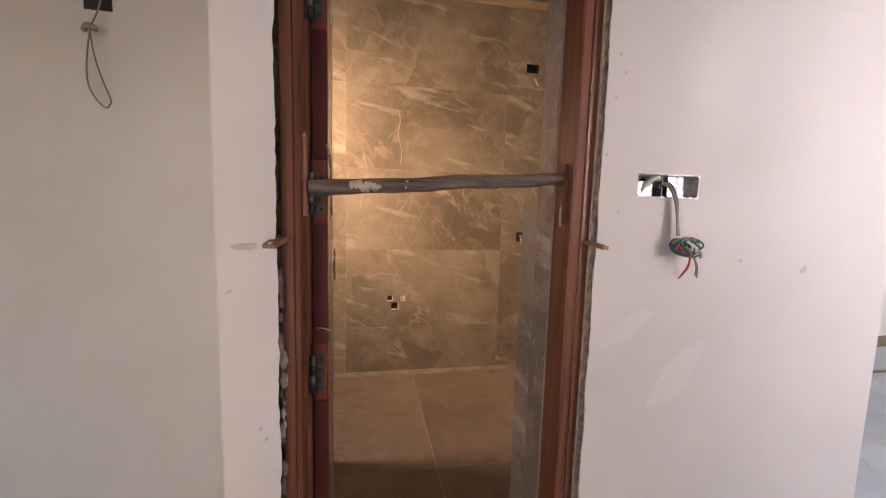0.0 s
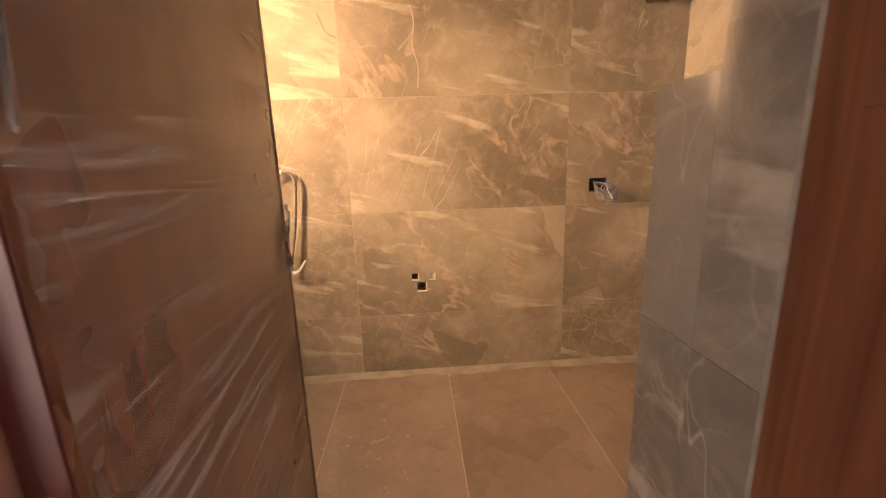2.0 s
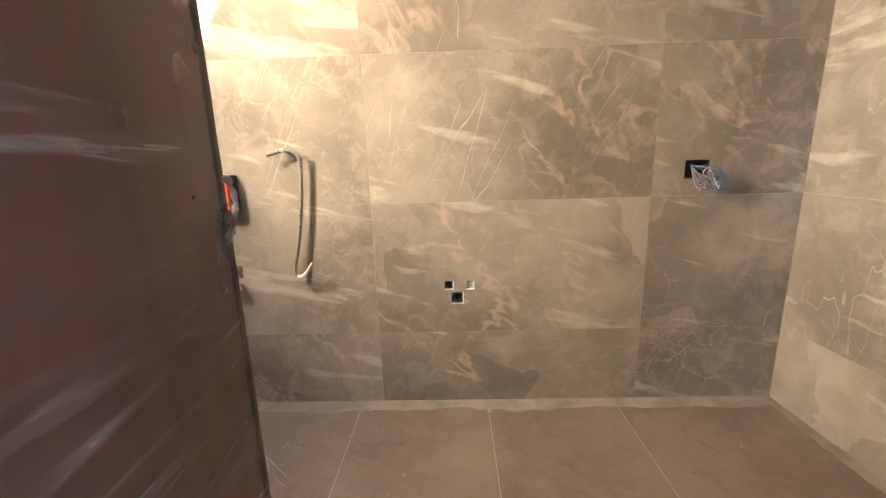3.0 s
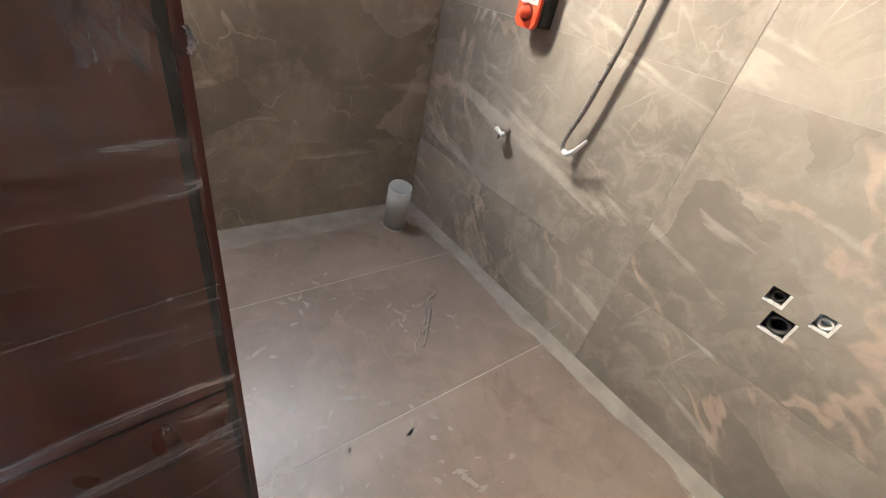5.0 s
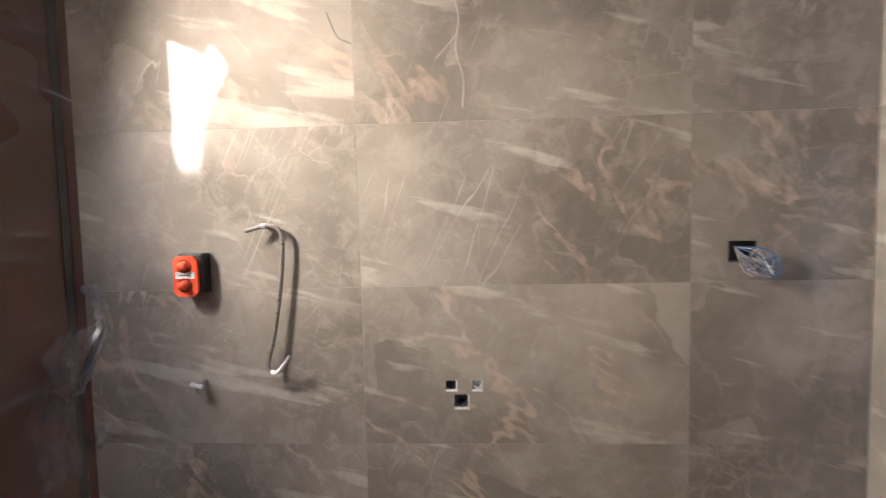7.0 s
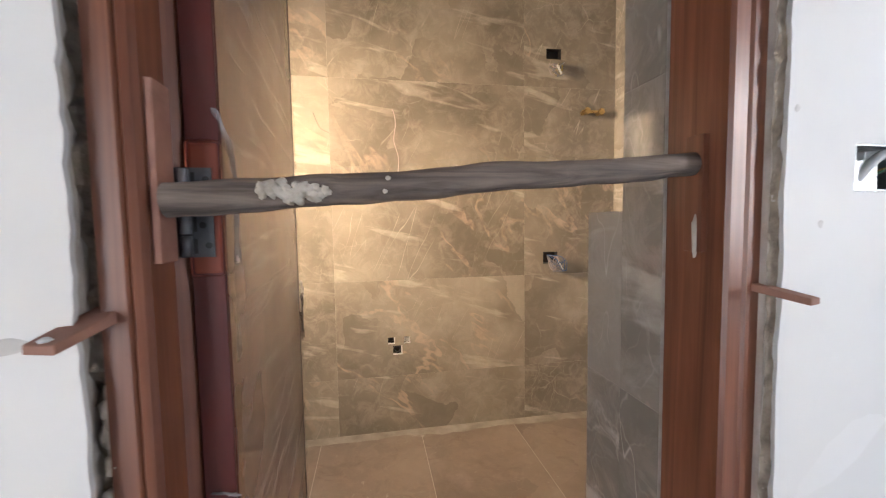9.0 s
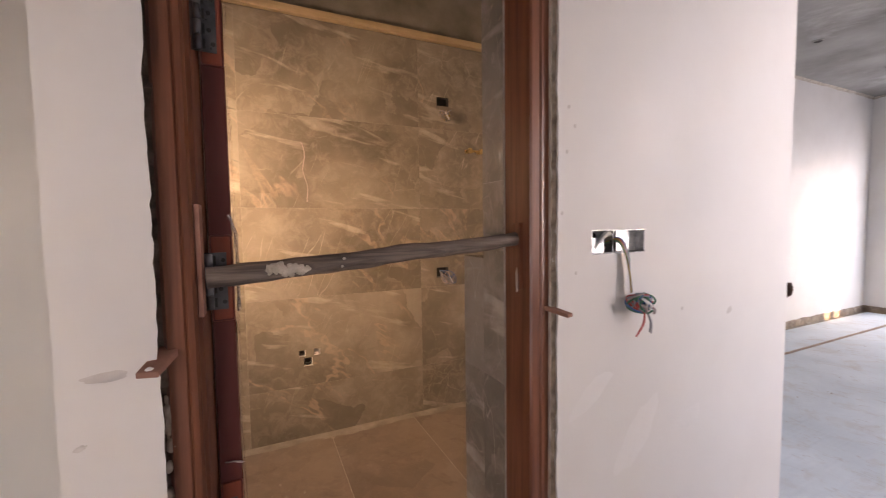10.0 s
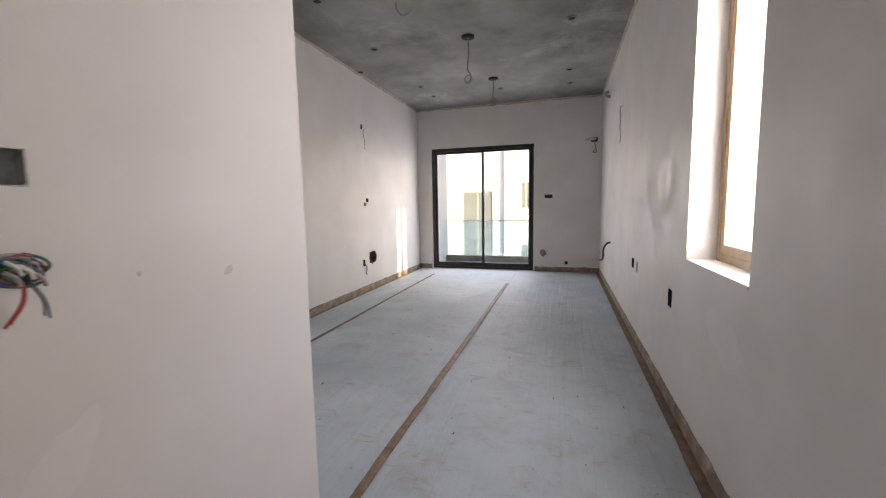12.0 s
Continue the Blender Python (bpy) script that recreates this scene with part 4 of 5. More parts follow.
# mixer body with an orange guard
mixer = thing("mixer_body", -0.83, BY1, 1.02, "black wall mixer body with an orange plastic guard", "mixer valve")
part("body", local(mixer, box(-0.866, -0.772, 2.952, BY1 + 0.006, 0.954, 1.104, 0.010)), BLACK, mixer)
def cut_corner_plate(x0, x1, z0, z1, cut, y0, y1):
    bm = bmesh.new()
    outline = [(x0 + cut, z0), (x1 - cut, z0), (x1, z0 + cut), (x1, z1 - cut), (x1 - cut, z1), (x0 + cut, z1), (x0, z1 - cut), (x0, z0 + cut)]
    f = bm.faces.new([bm.verts.new((x, y0, z)) for x, z in outline])
    r = bmesh.ops.extrude_face_region(bm, geom=[f])
    bmesh.ops.translate(bm, vec=(0, y1 - y0, 0), verts=[v for v in r["geom"] if isinstance(v, bmesh.types.BMVert)])
    return bm


part("guard", local(mixer, cut_corner_plate(-0.876, -0.786, 0.946, 1.094, 0.016, 2.938, 2.954)), ORANGE, mixer, "orange plastic guard with cut corners")
for z in (1.058, 0.988):
    p = part("spindle", local(mixer, disc(0.019, 0.040, 20, pose(-0.832, 2.936, z, 90), 0.85)), ORANGE, mixer, "orange spindle cap", True)
    part("rim", local(mixer, ring_tube(0.026, 0.0195, 0.004, 20, pose(-0.832, 2.938, z, 90))), RUST_RED, p, "dark ring")
part("sticker", local(mixer, box(-0.866, -0.794, 2.9355, 2.9382, 1.012, 1.036, 0.0004)), WHITE, mixer, "white sticker")
part("print_bar", local(mixer, box(-0.852, -0.808, 2.9345, 2.9354, 1.022, 1.0255)), plain("grey_print", (0.12, 0.12, 0.13)), mixer, "dark print bar")

# bent supply pipe hanging from its elbow
hook = thing("bent_pipe", -0.53, BY1, 1.19, "bent dull chrome hose pipe with a white taped end", "pipe")
part("pipe", local(hook, tube([(-0.606, 2.950, 1.180), (-0.57, 2.958, 1.190), (-0.530, 2.965, 1.198), (-0.495, 2.966, 1.188), (-0.477, 2.966, 1.150), (-0.481, 2.966, 1.06), (-0.497, 2.966, 0.93), (-0.522, 2.964, 0.79), (-0.545, 2.960, 0.700), (-0.545, 2.958, 0.668), (-0.528, 2.955, 0.655), (-0.515, 2.950, 0.657)], 0.0078, 14, 8)), CHROME, hook, "", True)
part("taped_end", local(hook, tube([(-0.532, 2.956, 0.656), (-0.515, 2.950, 0.656), (-0.490, 2.943, 0.676), (-0.456, 2.935, 0.722)], 0.0088, 12, 6, 0.7, 0.2)), WHITE, hook, "white taped pipe end", True)
part("elbow", local(hook, tube([(-0.545, BY1 + 0.004, 1.198), (-0.545, 2.975, 1.198), (-0.542, 2.962, 1.197)], 0.009, 12, 4)), CHROME, hook, "", True)
part("nut", local(hook, tube([(-0.552, 2.962, 1.196), (-0.536, 2.963, 1.198)], 0.0105, 6, 1)), WHITE, hook, "white taped nut")

tap = thing("angle_valve", -0.825, BY1, 0.605, "small plugged chrome water valve on a marble wall", "valve")
part("body", local(tap, tube([(-0.82, BY1 + 0.004, 0.605), (-0.82, 2.955, 0.605)], 0.012, 12, 1)), CHROME, tap, "", True)
part("plug", local(tap, tube([(-0.845, 2.957, 0.612), (-0.80, 2.957, 0.600)], 0.009, 8, 1)), WHITE, tap, "white plug")
part("stem", local(tap, tube([(-0.822, 2.957, 0.608), (-0.826, 2.957, 0.578)], 0.006, 8, 1)), CHROME, tap)

drain = thing("drain_pipe", -1.19, 2.80, 0.0, "grey upright plastic drain pipe standing in the corner", "pipe")
part("pipe", ring_tube(0.053, 0.047, 0.24, 32, pose(0, 0, 0, 6, 12, 0)), PVC, drain, "", True)
part("mortar_collar", local(drain, lump(-1.19, 2.80, -0.004, 0.075, 2.0, 0.22)), DUST, drain, "rough mortar collar", True)

# batten under the bare strip of wall
tagged(mesh_object("ceiling_batten", box(BX0, BX1 - 0.002, BY1 - 0.035, BY1 + 0.010, 2.795, 2.842, 0.004), LEDGE_WOOD), "pale yellow batten along the top of the tiles", "batten", kind="structure")

# white splashes on the bathroom floor
rnd = random.Random(21)
splash = bmesh.new()
CLUSTERS = [(rnd.uniform(-0.85, 0.15), rnd.uniform(1.95, 2.75)) for i in range(9)]
for i in range(110):
    kx, ky = CLUSTERS[i % 9]
    cx, cy = rnd.gauss(kx, 0.07), rnd.gauss(ky, 0.07)
    a, n = rnd.uniform(0, 6.28), 15
    w = rnd.uniform(0.0015, 0.008)
    l = w * rnd.uniform(1.0, 3.6)
    vs = []
    for k in range(n):
        t = 6.283 * k / n
        r = 1 + 0.85 * noise.noise(Vector((i * 3.0, math.cos(t) * 2.2, math.sin(t) * 2.2)))
        x, y = l * r * math.cos(t), w * r * math.sin(t)
        vs.append(splash.verts.new((cx + x * math.cos(a) - y * math.sin(a), cy + x * math.sin(a) + y * math.cos(a), 0.0018)))
    splash.faces.new(vs)
tagged(part("plaster_splash", splash, DUST, floor, "pale plaster splashes"), kind="stuff")
for k, (ax, ay) in enumerate(((-0.70, 2.70), (-0.62, 2.63), (-0.66, 2.66), (-0.60, 2.58))):
    pts = [(ax + 0.045 * m_ + rnd.uniform(-0.02, 0.02), ay - 0.035 * m_ + rnd.uniform(-0.02, 0.02), 0.004) for m_ in range(4)]
    part("plaster_strand", tube(pts, 0.0065 - 0.001 * k, 7, 6, 0.6, 0.9), DUST, floor, "dried strand of plaster", True)

# ---- bathroom window ----
win = tagged(new("window_1"), "small bright louvred bathroom window", "window", kind="structure")
y0, y1, z0, z1 = BATH_WIN
xw = BX0 - 0.10
part("window_frame", slab("x", xw - 0.05, xw, y0, y1, z0, z1, [(y0 + 0.02, y1 - 0.02, z0 + 0.02, z1 - 0.02)]), WHITE, win)
part("pane", slab("x", xw - 0.036, xw - 0.030, y0 + 0.021, y1 - 0.021, z0 + 0.021, z1 - 0.021), FROST, win, "frosted glass pane")
for i in range(15):
    z = z0 + 0.045 + i * (z1 - z0 - 0.085) / 14
    bm = box(-0.012, 0.012, y0 + 0.021, y1 - 0.021, -0.0018, 0.0018)
    bmesh.ops.transform(bm, matrix=pose(xw + 0.002, 0, z, 0, 38, 0), verts=bm.verts)
    part("slat", bm, WHITE, win, "thin white louvre blade")
for a, b, c, d in ((y0, y1, z0 - 0.004, z0), (y0, y1, z1, z1 + 0.004)):
    part("reveal", slab("z", c, d, BX0 - 0.10, BX0, a, b), WHITE, win)

# ---- living room window ----
lw = tagged(new("window_2"), "tall beige aluminium sliding window in a deep white reveal", "window", kind="structure")
x0, x1, z0, z1 = LIV_WIN
yo = RY - 0.145
part("window_frame", slab("y", yo - 0.062, yo, x0, x1, z0, z1, [(x0 + 0.045, x1 - 0.045, z0 + 0.045, z1 - 0.045)]), BEIGE_ALU, lw)
for a, b, yy in ((2.50, x1 - 0.046, yo - 0.016), (x0 + 0.046, 2.565, yo - 0.046)):
    sash = part("sash", slab("y", yy - 0.013, yy + 0.013, a, b, z0 + 0.046, z1 - 0.046, [(a + 0.05, b - 0.05, z0 + 0.095, z1 - 0.095)]), BEIGE_ALU, lw)
    part("pane", slab("y", yy - 0.003, yy + 0.003, a + 0.049, b - 0.049, z0 + 0.094, z1 - 0.094), GLASS, sash).visible_shadow = False
    for sz in (1.28, 1.62, 2.1):
        part("latch", box(a + 0.010, a + 0.030, yy + 0.013, yy + 0.022, sz, sz + 0.05, 0.002), WHITE, sash, "white plastic latch")
part("window_sill", box(x0 + 0.001, x1 - 0.001, yo + 0.001, RY + 0.004, z0 - 0.012, z0 + 0.004, 0.002), PAINT, lw)

# ---- sliding door ----
sd = tagged(new("door_2"), "black aluminium sliding glass door to a balcony", "door", kind="structure")
y0, y1, z0, z1 = SLIDE
xo = EX + 0.03
part("door_frame", slab("x", xo, xo + 0.11, y0, y1, 0.0, z1, [(y0 + 0.05, y1 - 0.05, 0.045, z1 - 0.06)]), BLACK_ALU, sd)
for a, b, xx in ((1.65, y1 - 0.051, xo + 0.075), (y0 + 0.051, 1.70, xo + 0.03)):
    sash = part("sash", slab("x", xx - 0.016, xx + 0.016, a, b, 0.046, z1 - 0.061, [(a + 0.045, b - 0.045, 0.12, z1 - 0.11)]), BLACK_ALU, sd)
    part("pane", slab("x", xx - 0.003, xx + 0.003, a + 0.044, b - 0.044, 0.119, z1 - 0.109), TINTED, sash).visible_shadow = False
part("handle", tube([(xo + 0.01, 0.735, 1.10), (xo - 0.03, 0.735, 1.115), (xo - 0.035, 0.80, 1.125), (xo - 0.03, 0.85, 1.10)], 0.009, 8, 5), BLACK, sd, "black lever handle", True)
part("reveal_strip", slab("x", EX - 0.002, EX + 0.006, y0 - 0.03, y1 + 0.03, 0.0, z1 + 0.03, [(y0, y1, -0.1, z1)]), PAINT, sd, "pale filled strip round the frame")

# ---- balcony and outside ----
balcony = structure("balcony_floor", slab("z", -0.16, -0.02, EX + 0.2, 9.95, -0.4, 3.3), CEMENT, "grey balcony floor", "balcony")
part("curb", box(9.78, 9.95, -0.4, 3.3, -0.02, 0.105, 0.006), CEMENT, balcony, "dark grey balcony curb")
side = structure("wall_balcony", slab("y", 2.84, 3.05, EX + 0.2, 9.95, -0.02, CEIL), FACADE, "pale balcony side wall", "wall")
rail = thing("balcony_railing", 9.86, 1.2, 0.105, "frameless glass balcony railing with a thin metal top rail", "railing")
for a, b in ((-0.4, 0.68), (0.69, 1.76), (1.77, 2.83)):
    part("pane", local(rail, slab("x", 9.854, 9.866, a, b, 0.105, 0.95)), RAIL_GLASS, rail).visible_shadow = False
part("top_rail", local(rail, box(9.845, 9.875, -0.4, 2.835, 0.945, 0.962, 0.004)), GALV, rail)

ground = structure("ground", slab("z", -6.6, -6.5, -300, 300, -300, 300), GROUND, "dusty open ground around the buildings", "ground")
HAZE, hz, hb = material("hazy_bright_sky")
hb.inputs["Base Color"].default_value = (0.7, 0.7, 0.7, 1)
hb.inputs["Emission Color"].default_value = (1.0, 0.97, 0.93, 1)
hb.inputs["Emission Strength"].default_value = 0.45
structure("backdrop", slab("x", 75, 75.2, -75, -9, -6.5, 70), HAZE, "plain hazy bright sky in the distance", "backdrop")
house = thing("apartment_building", 22.2, 4.0, -6.5, "cream apartment building opposite the balcony, lit by low sun", "building")
OPEN = [(3.75, 5.45, -2.2, 2.1), (1.70, 2.28, 1.1, 2.55), (1.4, 2.28, -2.3, -0.75), (6.5, 7.5, 0.4, 2.0), (-1.2, 0.2, 1.1, 2.55), (9.0, 10.2, 0.4, 2.2), (6.5, 7.5, -3.0, -1.2)]
part("wall", local(house, slab("x", 22.0, 22.35, -1.5, 17, -6.5, 6.0, OPEN)), FACADE, house)
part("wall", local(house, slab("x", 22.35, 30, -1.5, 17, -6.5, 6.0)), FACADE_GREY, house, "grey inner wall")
part("roof", local(house, box(21.7, 30, -1.8, 17.3, 6.0, 6.4)), FACADE, house)
part("pilaster", local(house, box(21.55, 22.0, 2.66, 3.05, -6.5, 6.0, 0.01)), WHITE, house, "white pilaster")
part("floor_band", local(house, box(21.9, 22.0, 3.05, 17, 2.6, 2.85, 0.01)), FACADE, house)
# haze is put into the colours: panes and frames are lightened
HAZED_PANE = mottled("hazed_blue_grey_pane", (0.11, 0.145, 0.16), (0.17, 0.205, 0.215), 1.5, 0.2, 20, 0.02)
for a, b, c, d in OPEN:
    w = part("window", local(house, slab("x", 22.12, 22.2, a, b, c, d, [(a + 0.07, (a + b) / 2 - 0.03, c + 0.07, d - 0.07), ((a + b) / 2 + 0.03, b - 0.07, c + 0.07, d - 0.07)])), FACADE_GREY, house, "window frame, its dark colour greyed for haze")
    part("pane", local(house, slab("x", 22.15, 22.17, a + 0.06, b - 0.06, c + 0.06, d - 0.06)), HAZED_PANE, w)

# ---- protective sheets and tape on the floor ----


def floor_sheet(x0, x1, y0, y1, seed, label, nx=150, ny=40):
    bm = bmesh.new()
    g = []
    for i in range(nx + 1):
        row = []
        for j in range(ny + 1):
            x, y = x0 + (x1 - x0) * i / nx, y0 + (y1 - y0) * j / ny
            z = -0.004 + 0.0035 * noise.noise(Vector((x * 1.3, y * 2.6, seed))) + 0.0011 * noise.noise(Vector((x * 3.0 + y, y * 6, seed + 3)))
            fold = abs((y - 1.06) * 0.93 - (6.64 - x) * 0.37)
            z += 0.02 * math.exp(-(fold / 0.055) ** 2) * max(0.0, 1 - abs(x - 6.0) / 0.9)
            z += 0.004 * math.sin(x * 55) * math.exp(-((x - 5.7) / 0.35) ** 2) * max(0.0, min(1.0, (0.5 - y) / 0.4))
            row.append(bm.verts.new((x, y + 0.004 * noise.noise(Vector((x * 4, y, seed))), z)))
        g.append(row)
    for i in range(nx):
        for j in range(ny):
            bm.faces.new([g[i][j], g[i + 1][j], g[i + 1][j + 1], g[i][j + 1]])
    return tagged(mesh_object("floor_sheet", bm, SHEET, None, True), label, "floor sheet", "floor sheets")


SHEET_LABEL = "pale blue-grey protective floor sheet with creases and footmarks"
floor_sheet(WX + 0.02, FX - 0.012, 0.97, NY - 0.02, 25.0, SHEET_LABEL, 50, 12)
floor_sheet(WX + 0.02, 8.44, -0.505, 0.965, 0.0, SHEET_LABEL)
floor_sheet(CX + 0.02, 8.44, 0.97, 2.475, 9.0, SHEET_LABEL)
floor_sheet(CX + 0.02, 8.44, 2.48, 2.985, 17.0, SHEET_LABEL, 150, 16)


def tape(x0, x1, y0, y1, w, seed, label):
    n = 100
    bm = bmesh.new()
    rows = []
    for i in range(n + 1):
        t = i / n
        x, y = x0 + (x1 - x0) * t, y0 + (y1 - y0) * t
        y += 0.008 * noise.noise(Vector((x * 1.1, seed, 0)))
        hw = w / 2 * (1 + 0.25 * noise.noise(Vector((x * 6, seed, 4))))
        z = 0.0035 + 0.0018 * noise.noise(Vector((x * 5, seed, 8)))
        rows.append([bm.verts.new((x, y - hw, z - 0.004)), bm.verts.new((x, y - hw, z)), bm.verts.new((x, y, z + 0.002)), bm.verts.new((x, y + hw, z)), bm.verts.new((x, y + hw, z - 0.004))])
    for a, b in zip(rows, rows[1:]):
        for k in range(4):
            bm.faces.new([a[k], a[k + 1], b[k + 1], b[k]])
    return tagged(mesh_object("brown_tape", bm, TAPE), label, "tape", "tape on the floor seams")


tape(1.0, 7.05, 0.985, 0.985, 0.050, 1.0, "brown adhesive tape over a sheet seam")
tape(1.75, 7.75, 2.455, 2.50, 0.034, 5.0, "narrow brown adhesive tape over a sheet seam")
tape(0.2, 8.44, -0.538, -0.530, 0.060, 9.0, "brown tape along the foot of the window wall")


def skirting(name, axis, lo, hi, face, out, h, label, seed):
    """A rough unpainted strip along the foot of a wall, with an uneven top."""
    bm = bmesh.new()
    n = int((hi - lo) * 40)
    rows = []
    for i in range(n + 1):
        u = lo + (hi - lo) * i / n
        top = h * (1 + 0.16 * noise.noise(Vector((u * 5, seed, 0))) + 0.10 * noise.noise(Vector((u * 23, seed, 3))))
        o = face + out * (1 + 0.35 * noise.noise(Vector((u * 9, seed, 6))))
        rows.append([bm.verts.new(place(axis, u, v, d)) for v, d in ((-0.011, o), (top * 0.8, o), (top, face + out * 0.25), (top, face))])
    for a, b in zip(rows, rows[1:]):
        for k in range(3):
            bm.faces.new([a[k], a[k + 1], b[k + 1], b[k]])
    return structure(name, bm, SKIRT, label, "skirting")


skirting("baseboard_north", "y", CX + 0.01, EX, LY, -0.012, 0.085, "rough brown unpainted skirting strip", 1.0)
skirting("baseboard_south", "y", 0.54, EX, RY, 0.012, 0.085, "rough brown unpainted skirting strip", 2.0)
skirting("baseboard_east", "x", RY, SLIDE[0] - 0.03, EX, -0.012, 0.085, "rough brown unpainted skirting strip", 3.0)
skirting("baseboard_east_end", "x", SLIDE[1] + 0.03, LY, EX, -0.012, 0.085, "rough brown unpainted skirting strip", 4.0)
skirting("baseboard_bath_side", "x", FY, LY, CX, 0.012, 0.085, "rough brown unpainted skirting strip", 5.0)
skirting("baseboard_foyer", "y", 0.62, CX + 0.01, FY, -0.012, 0.085, "rough brown unpainted skirting strip", 6.0)

skirting("baseboard_niche", "y", WX, FX, NY, -0.012, 0.085, "rough brown unpainted skirting strip", 7.0)

# scraps of brown paper by the corner
rnd = random.Random(31)
for i, (cx, cy, a, w, l) in enumerate(((1.76, 0.965, 10, 0.10, 0.22), (1.82, 0.90, -18, 0.07, 0.13), (1.66, 0.955, 30, 0.06, 0.16))):
    bm = bmesh.new()
    g = []
    for j in range(9):
        g.append([bm.verts.new((l * (j / 8 - 0.5) + 0.01 * rnd.uniform(-1, 1), w * (k / 4 - 0.5) + 0.008 * rnd.uniform(-1, 1), 0.007 + 0.006 * rnd.random())) for k in range(5)])
    for j in range(8):
        for k in range(4):
            bm.faces.new([g[j][k], g[j][k + 1], g[j + 1][k + 1], g[j + 1][k]])
    ob = tagged(mesh_object("paper_scrap", bm, TAPE), "torn scrap of brown paper on the floor sheet", "paper", "paper scraps")
    ob.matrix_world = pose(cx, cy, 0.002, 0, 0, a)
crumbs = bmesh.new()
for i in range(70):
    x, y = rnd.uniform(1.6, 7.0), rnd.uniform(-0.4, 2.8)
    r = rnd.uniform(0.002, 0.007)
    add_box(crumbs, x, x + r * rnd.uniform(1, 4), y, y + r, 0.002, 0.003 + r * 0.6, 0, None)
tagged(mesh_object("plaster_crumbs", crumbs, MORTAR), "brown plaster crumbs scattered on the floor sheets", "debris", kind="stuff")

# ---- living room fittings ----
for i, h in enumerate(LEFT_HOLES):
    if i != 2:
        back_box("socket_box", "y", h, LY + 0.001, 0.04, BLACK, "black wiring box in a white wall", "living room wall boxes")
for h in RIGHT_HOLES:
    back_box("socket_box", "y", h, RY - 0.001, -0.04, BLACK, "black wiring box in a white wall", "living room wall boxes")
for h in END_HOLES:
    back_box("socket_box", "x", h, EX + 0.001, 0.04, BLACK, "black wiring box beside the sliding door", "living room wall boxes")
RUST = mottled("rusty_brown_hole", (0.05, 0.025, 0.015), (0.16, 0.09, 0.06), 30, 0.9, 60, 0.8)
broken = thing("broken_wall_hole", 6.26, LY, 0.51, "ragged brown hole broken into the white plaster", "hole")
part("lining", local(broken, open_box("y", 6.151, 6.369, 0.421, 0.599, LY + 0.001, 0.05)), RUST, broken)
rimb = bmesh.new()
for k in range(18):
    a = 6.283 * k / 18
    b2 = lump(6.26 + 0.105 * math.cos(a), LY + 0.004, 0.51 + 0.088 * math.sin(a), rnd.uniform(0.014, 0.026), k, 1.0)
    me = bpy.data.meshes.new("tmp")
    b2.to_mesh(me)
    b2.free()
    rimb.from_mesh(me)
    bpy.data.meshes.remove(me)
part("broken_rim", local(broken, rimb), RUST, broken, "crumbled brown rim", True)
hanging_wire("loose_cable", [(5.97, LY + 0.02, 0.44), (5.97, LY - 0.03, 0.42), (5.99, LY - 0.03, 0.36), (5.96, LY - 0.03, 0.31), (5.985, LY - 0.03, 0.27)], 0.009, "dark clump of cable below a wall box", CABLES[3])
hanging_wire("loose_cable", [(6.03, LY + 0.01, 2.52), (6.035, LY - 0.03, 2.50), (6.03, LY - 0.03, 2.40), (6.07, LY - 0.03, 2.30), (6.06, LY - 0.03, 2.21), (6.08, LY - 0.03, 2.20)], 0.004, "loose lamp cable hanging on a white wall")
hanging_wire("loose_cable", [(5.80, RY - 0.01, 2.47), (5.80, RY + 0.03, 2.45), (5.75, RY + 0.03, 2.34), (5.78, RY + 0.03, 2.20), (5.72, RY + 0.03, 2.06), (5.76, RY + 0.03, 2.03)], 0.004, "loose lamp cable hanging on a white wall")
hanging_wire("loose_cable", [(EX + 0.01, -0.44, 2.46), (EX - 0.03, -0.45, 2.40), (EX - 0.03, -0.47, 2.30), (EX - 0.035, -0.48, 2.26), (EX - 0.03, -0.42, 2.25), (EX - 0.03, -0.44, 2.31)], 0.008, "coiled cable hanging from a wall box")
for x, yv, zz, label in ((6.03, LY, 2.525, "small black cable outlet high on a white wall"), ):
    tagged(mesh_object("cable_outlet", open_box("y", x - 0.025, x + 0.025, zz - 0.035, zz + 0.035, yv - 0.004, 0.003), BLACK), label, "outlet")
snake = thing("drain_hose", 6.77, RY, 0.6, "black bent drain hose sticking out of the wall", "hose")
part("hose", local(snake, tube([(6.70, RY - 0.01, 0.74), (6.70, RY + 0.05, 0.72), (6.76, RY + 0.09, 0.63), (6.66, RY + 0.10, 0.55), (6.78, RY + 0.10, 0.48), (6.95, RY + 0.12, 0.44)], 0.014, 10, 7)), BLACK, snake, "", True)
acp = thing("air_conditioner_pipe", 7.1, RY, 2.96, "dark capped pipe stub high on the white wall", "pipe")
part("pipe", local(acp, tube([(7.25, RY - 0.01, 2.93), (7.25, RY + 0.05, 2.95), (7.15, RY + 0.07, 2.97), (7.0, RY + 0.06, 2.94)], 0.022, 10, 6)), GREYWIRE, acp, "", True)
putty = tagged(mesh_object("cable_outlet", open_box("x", 0.0, 0.06, 0.14, 0.20, EX - 0.004, 0.003), BLACK), "small black outlet low on the end wall", "outlet")
tagged(mesh_object("putty_patch", lump(EX, 0.47, 0.36, 0.06, 4.0, 1.1), GREYWIRE, None, True), "grey putty lump on the end wall", "putty")


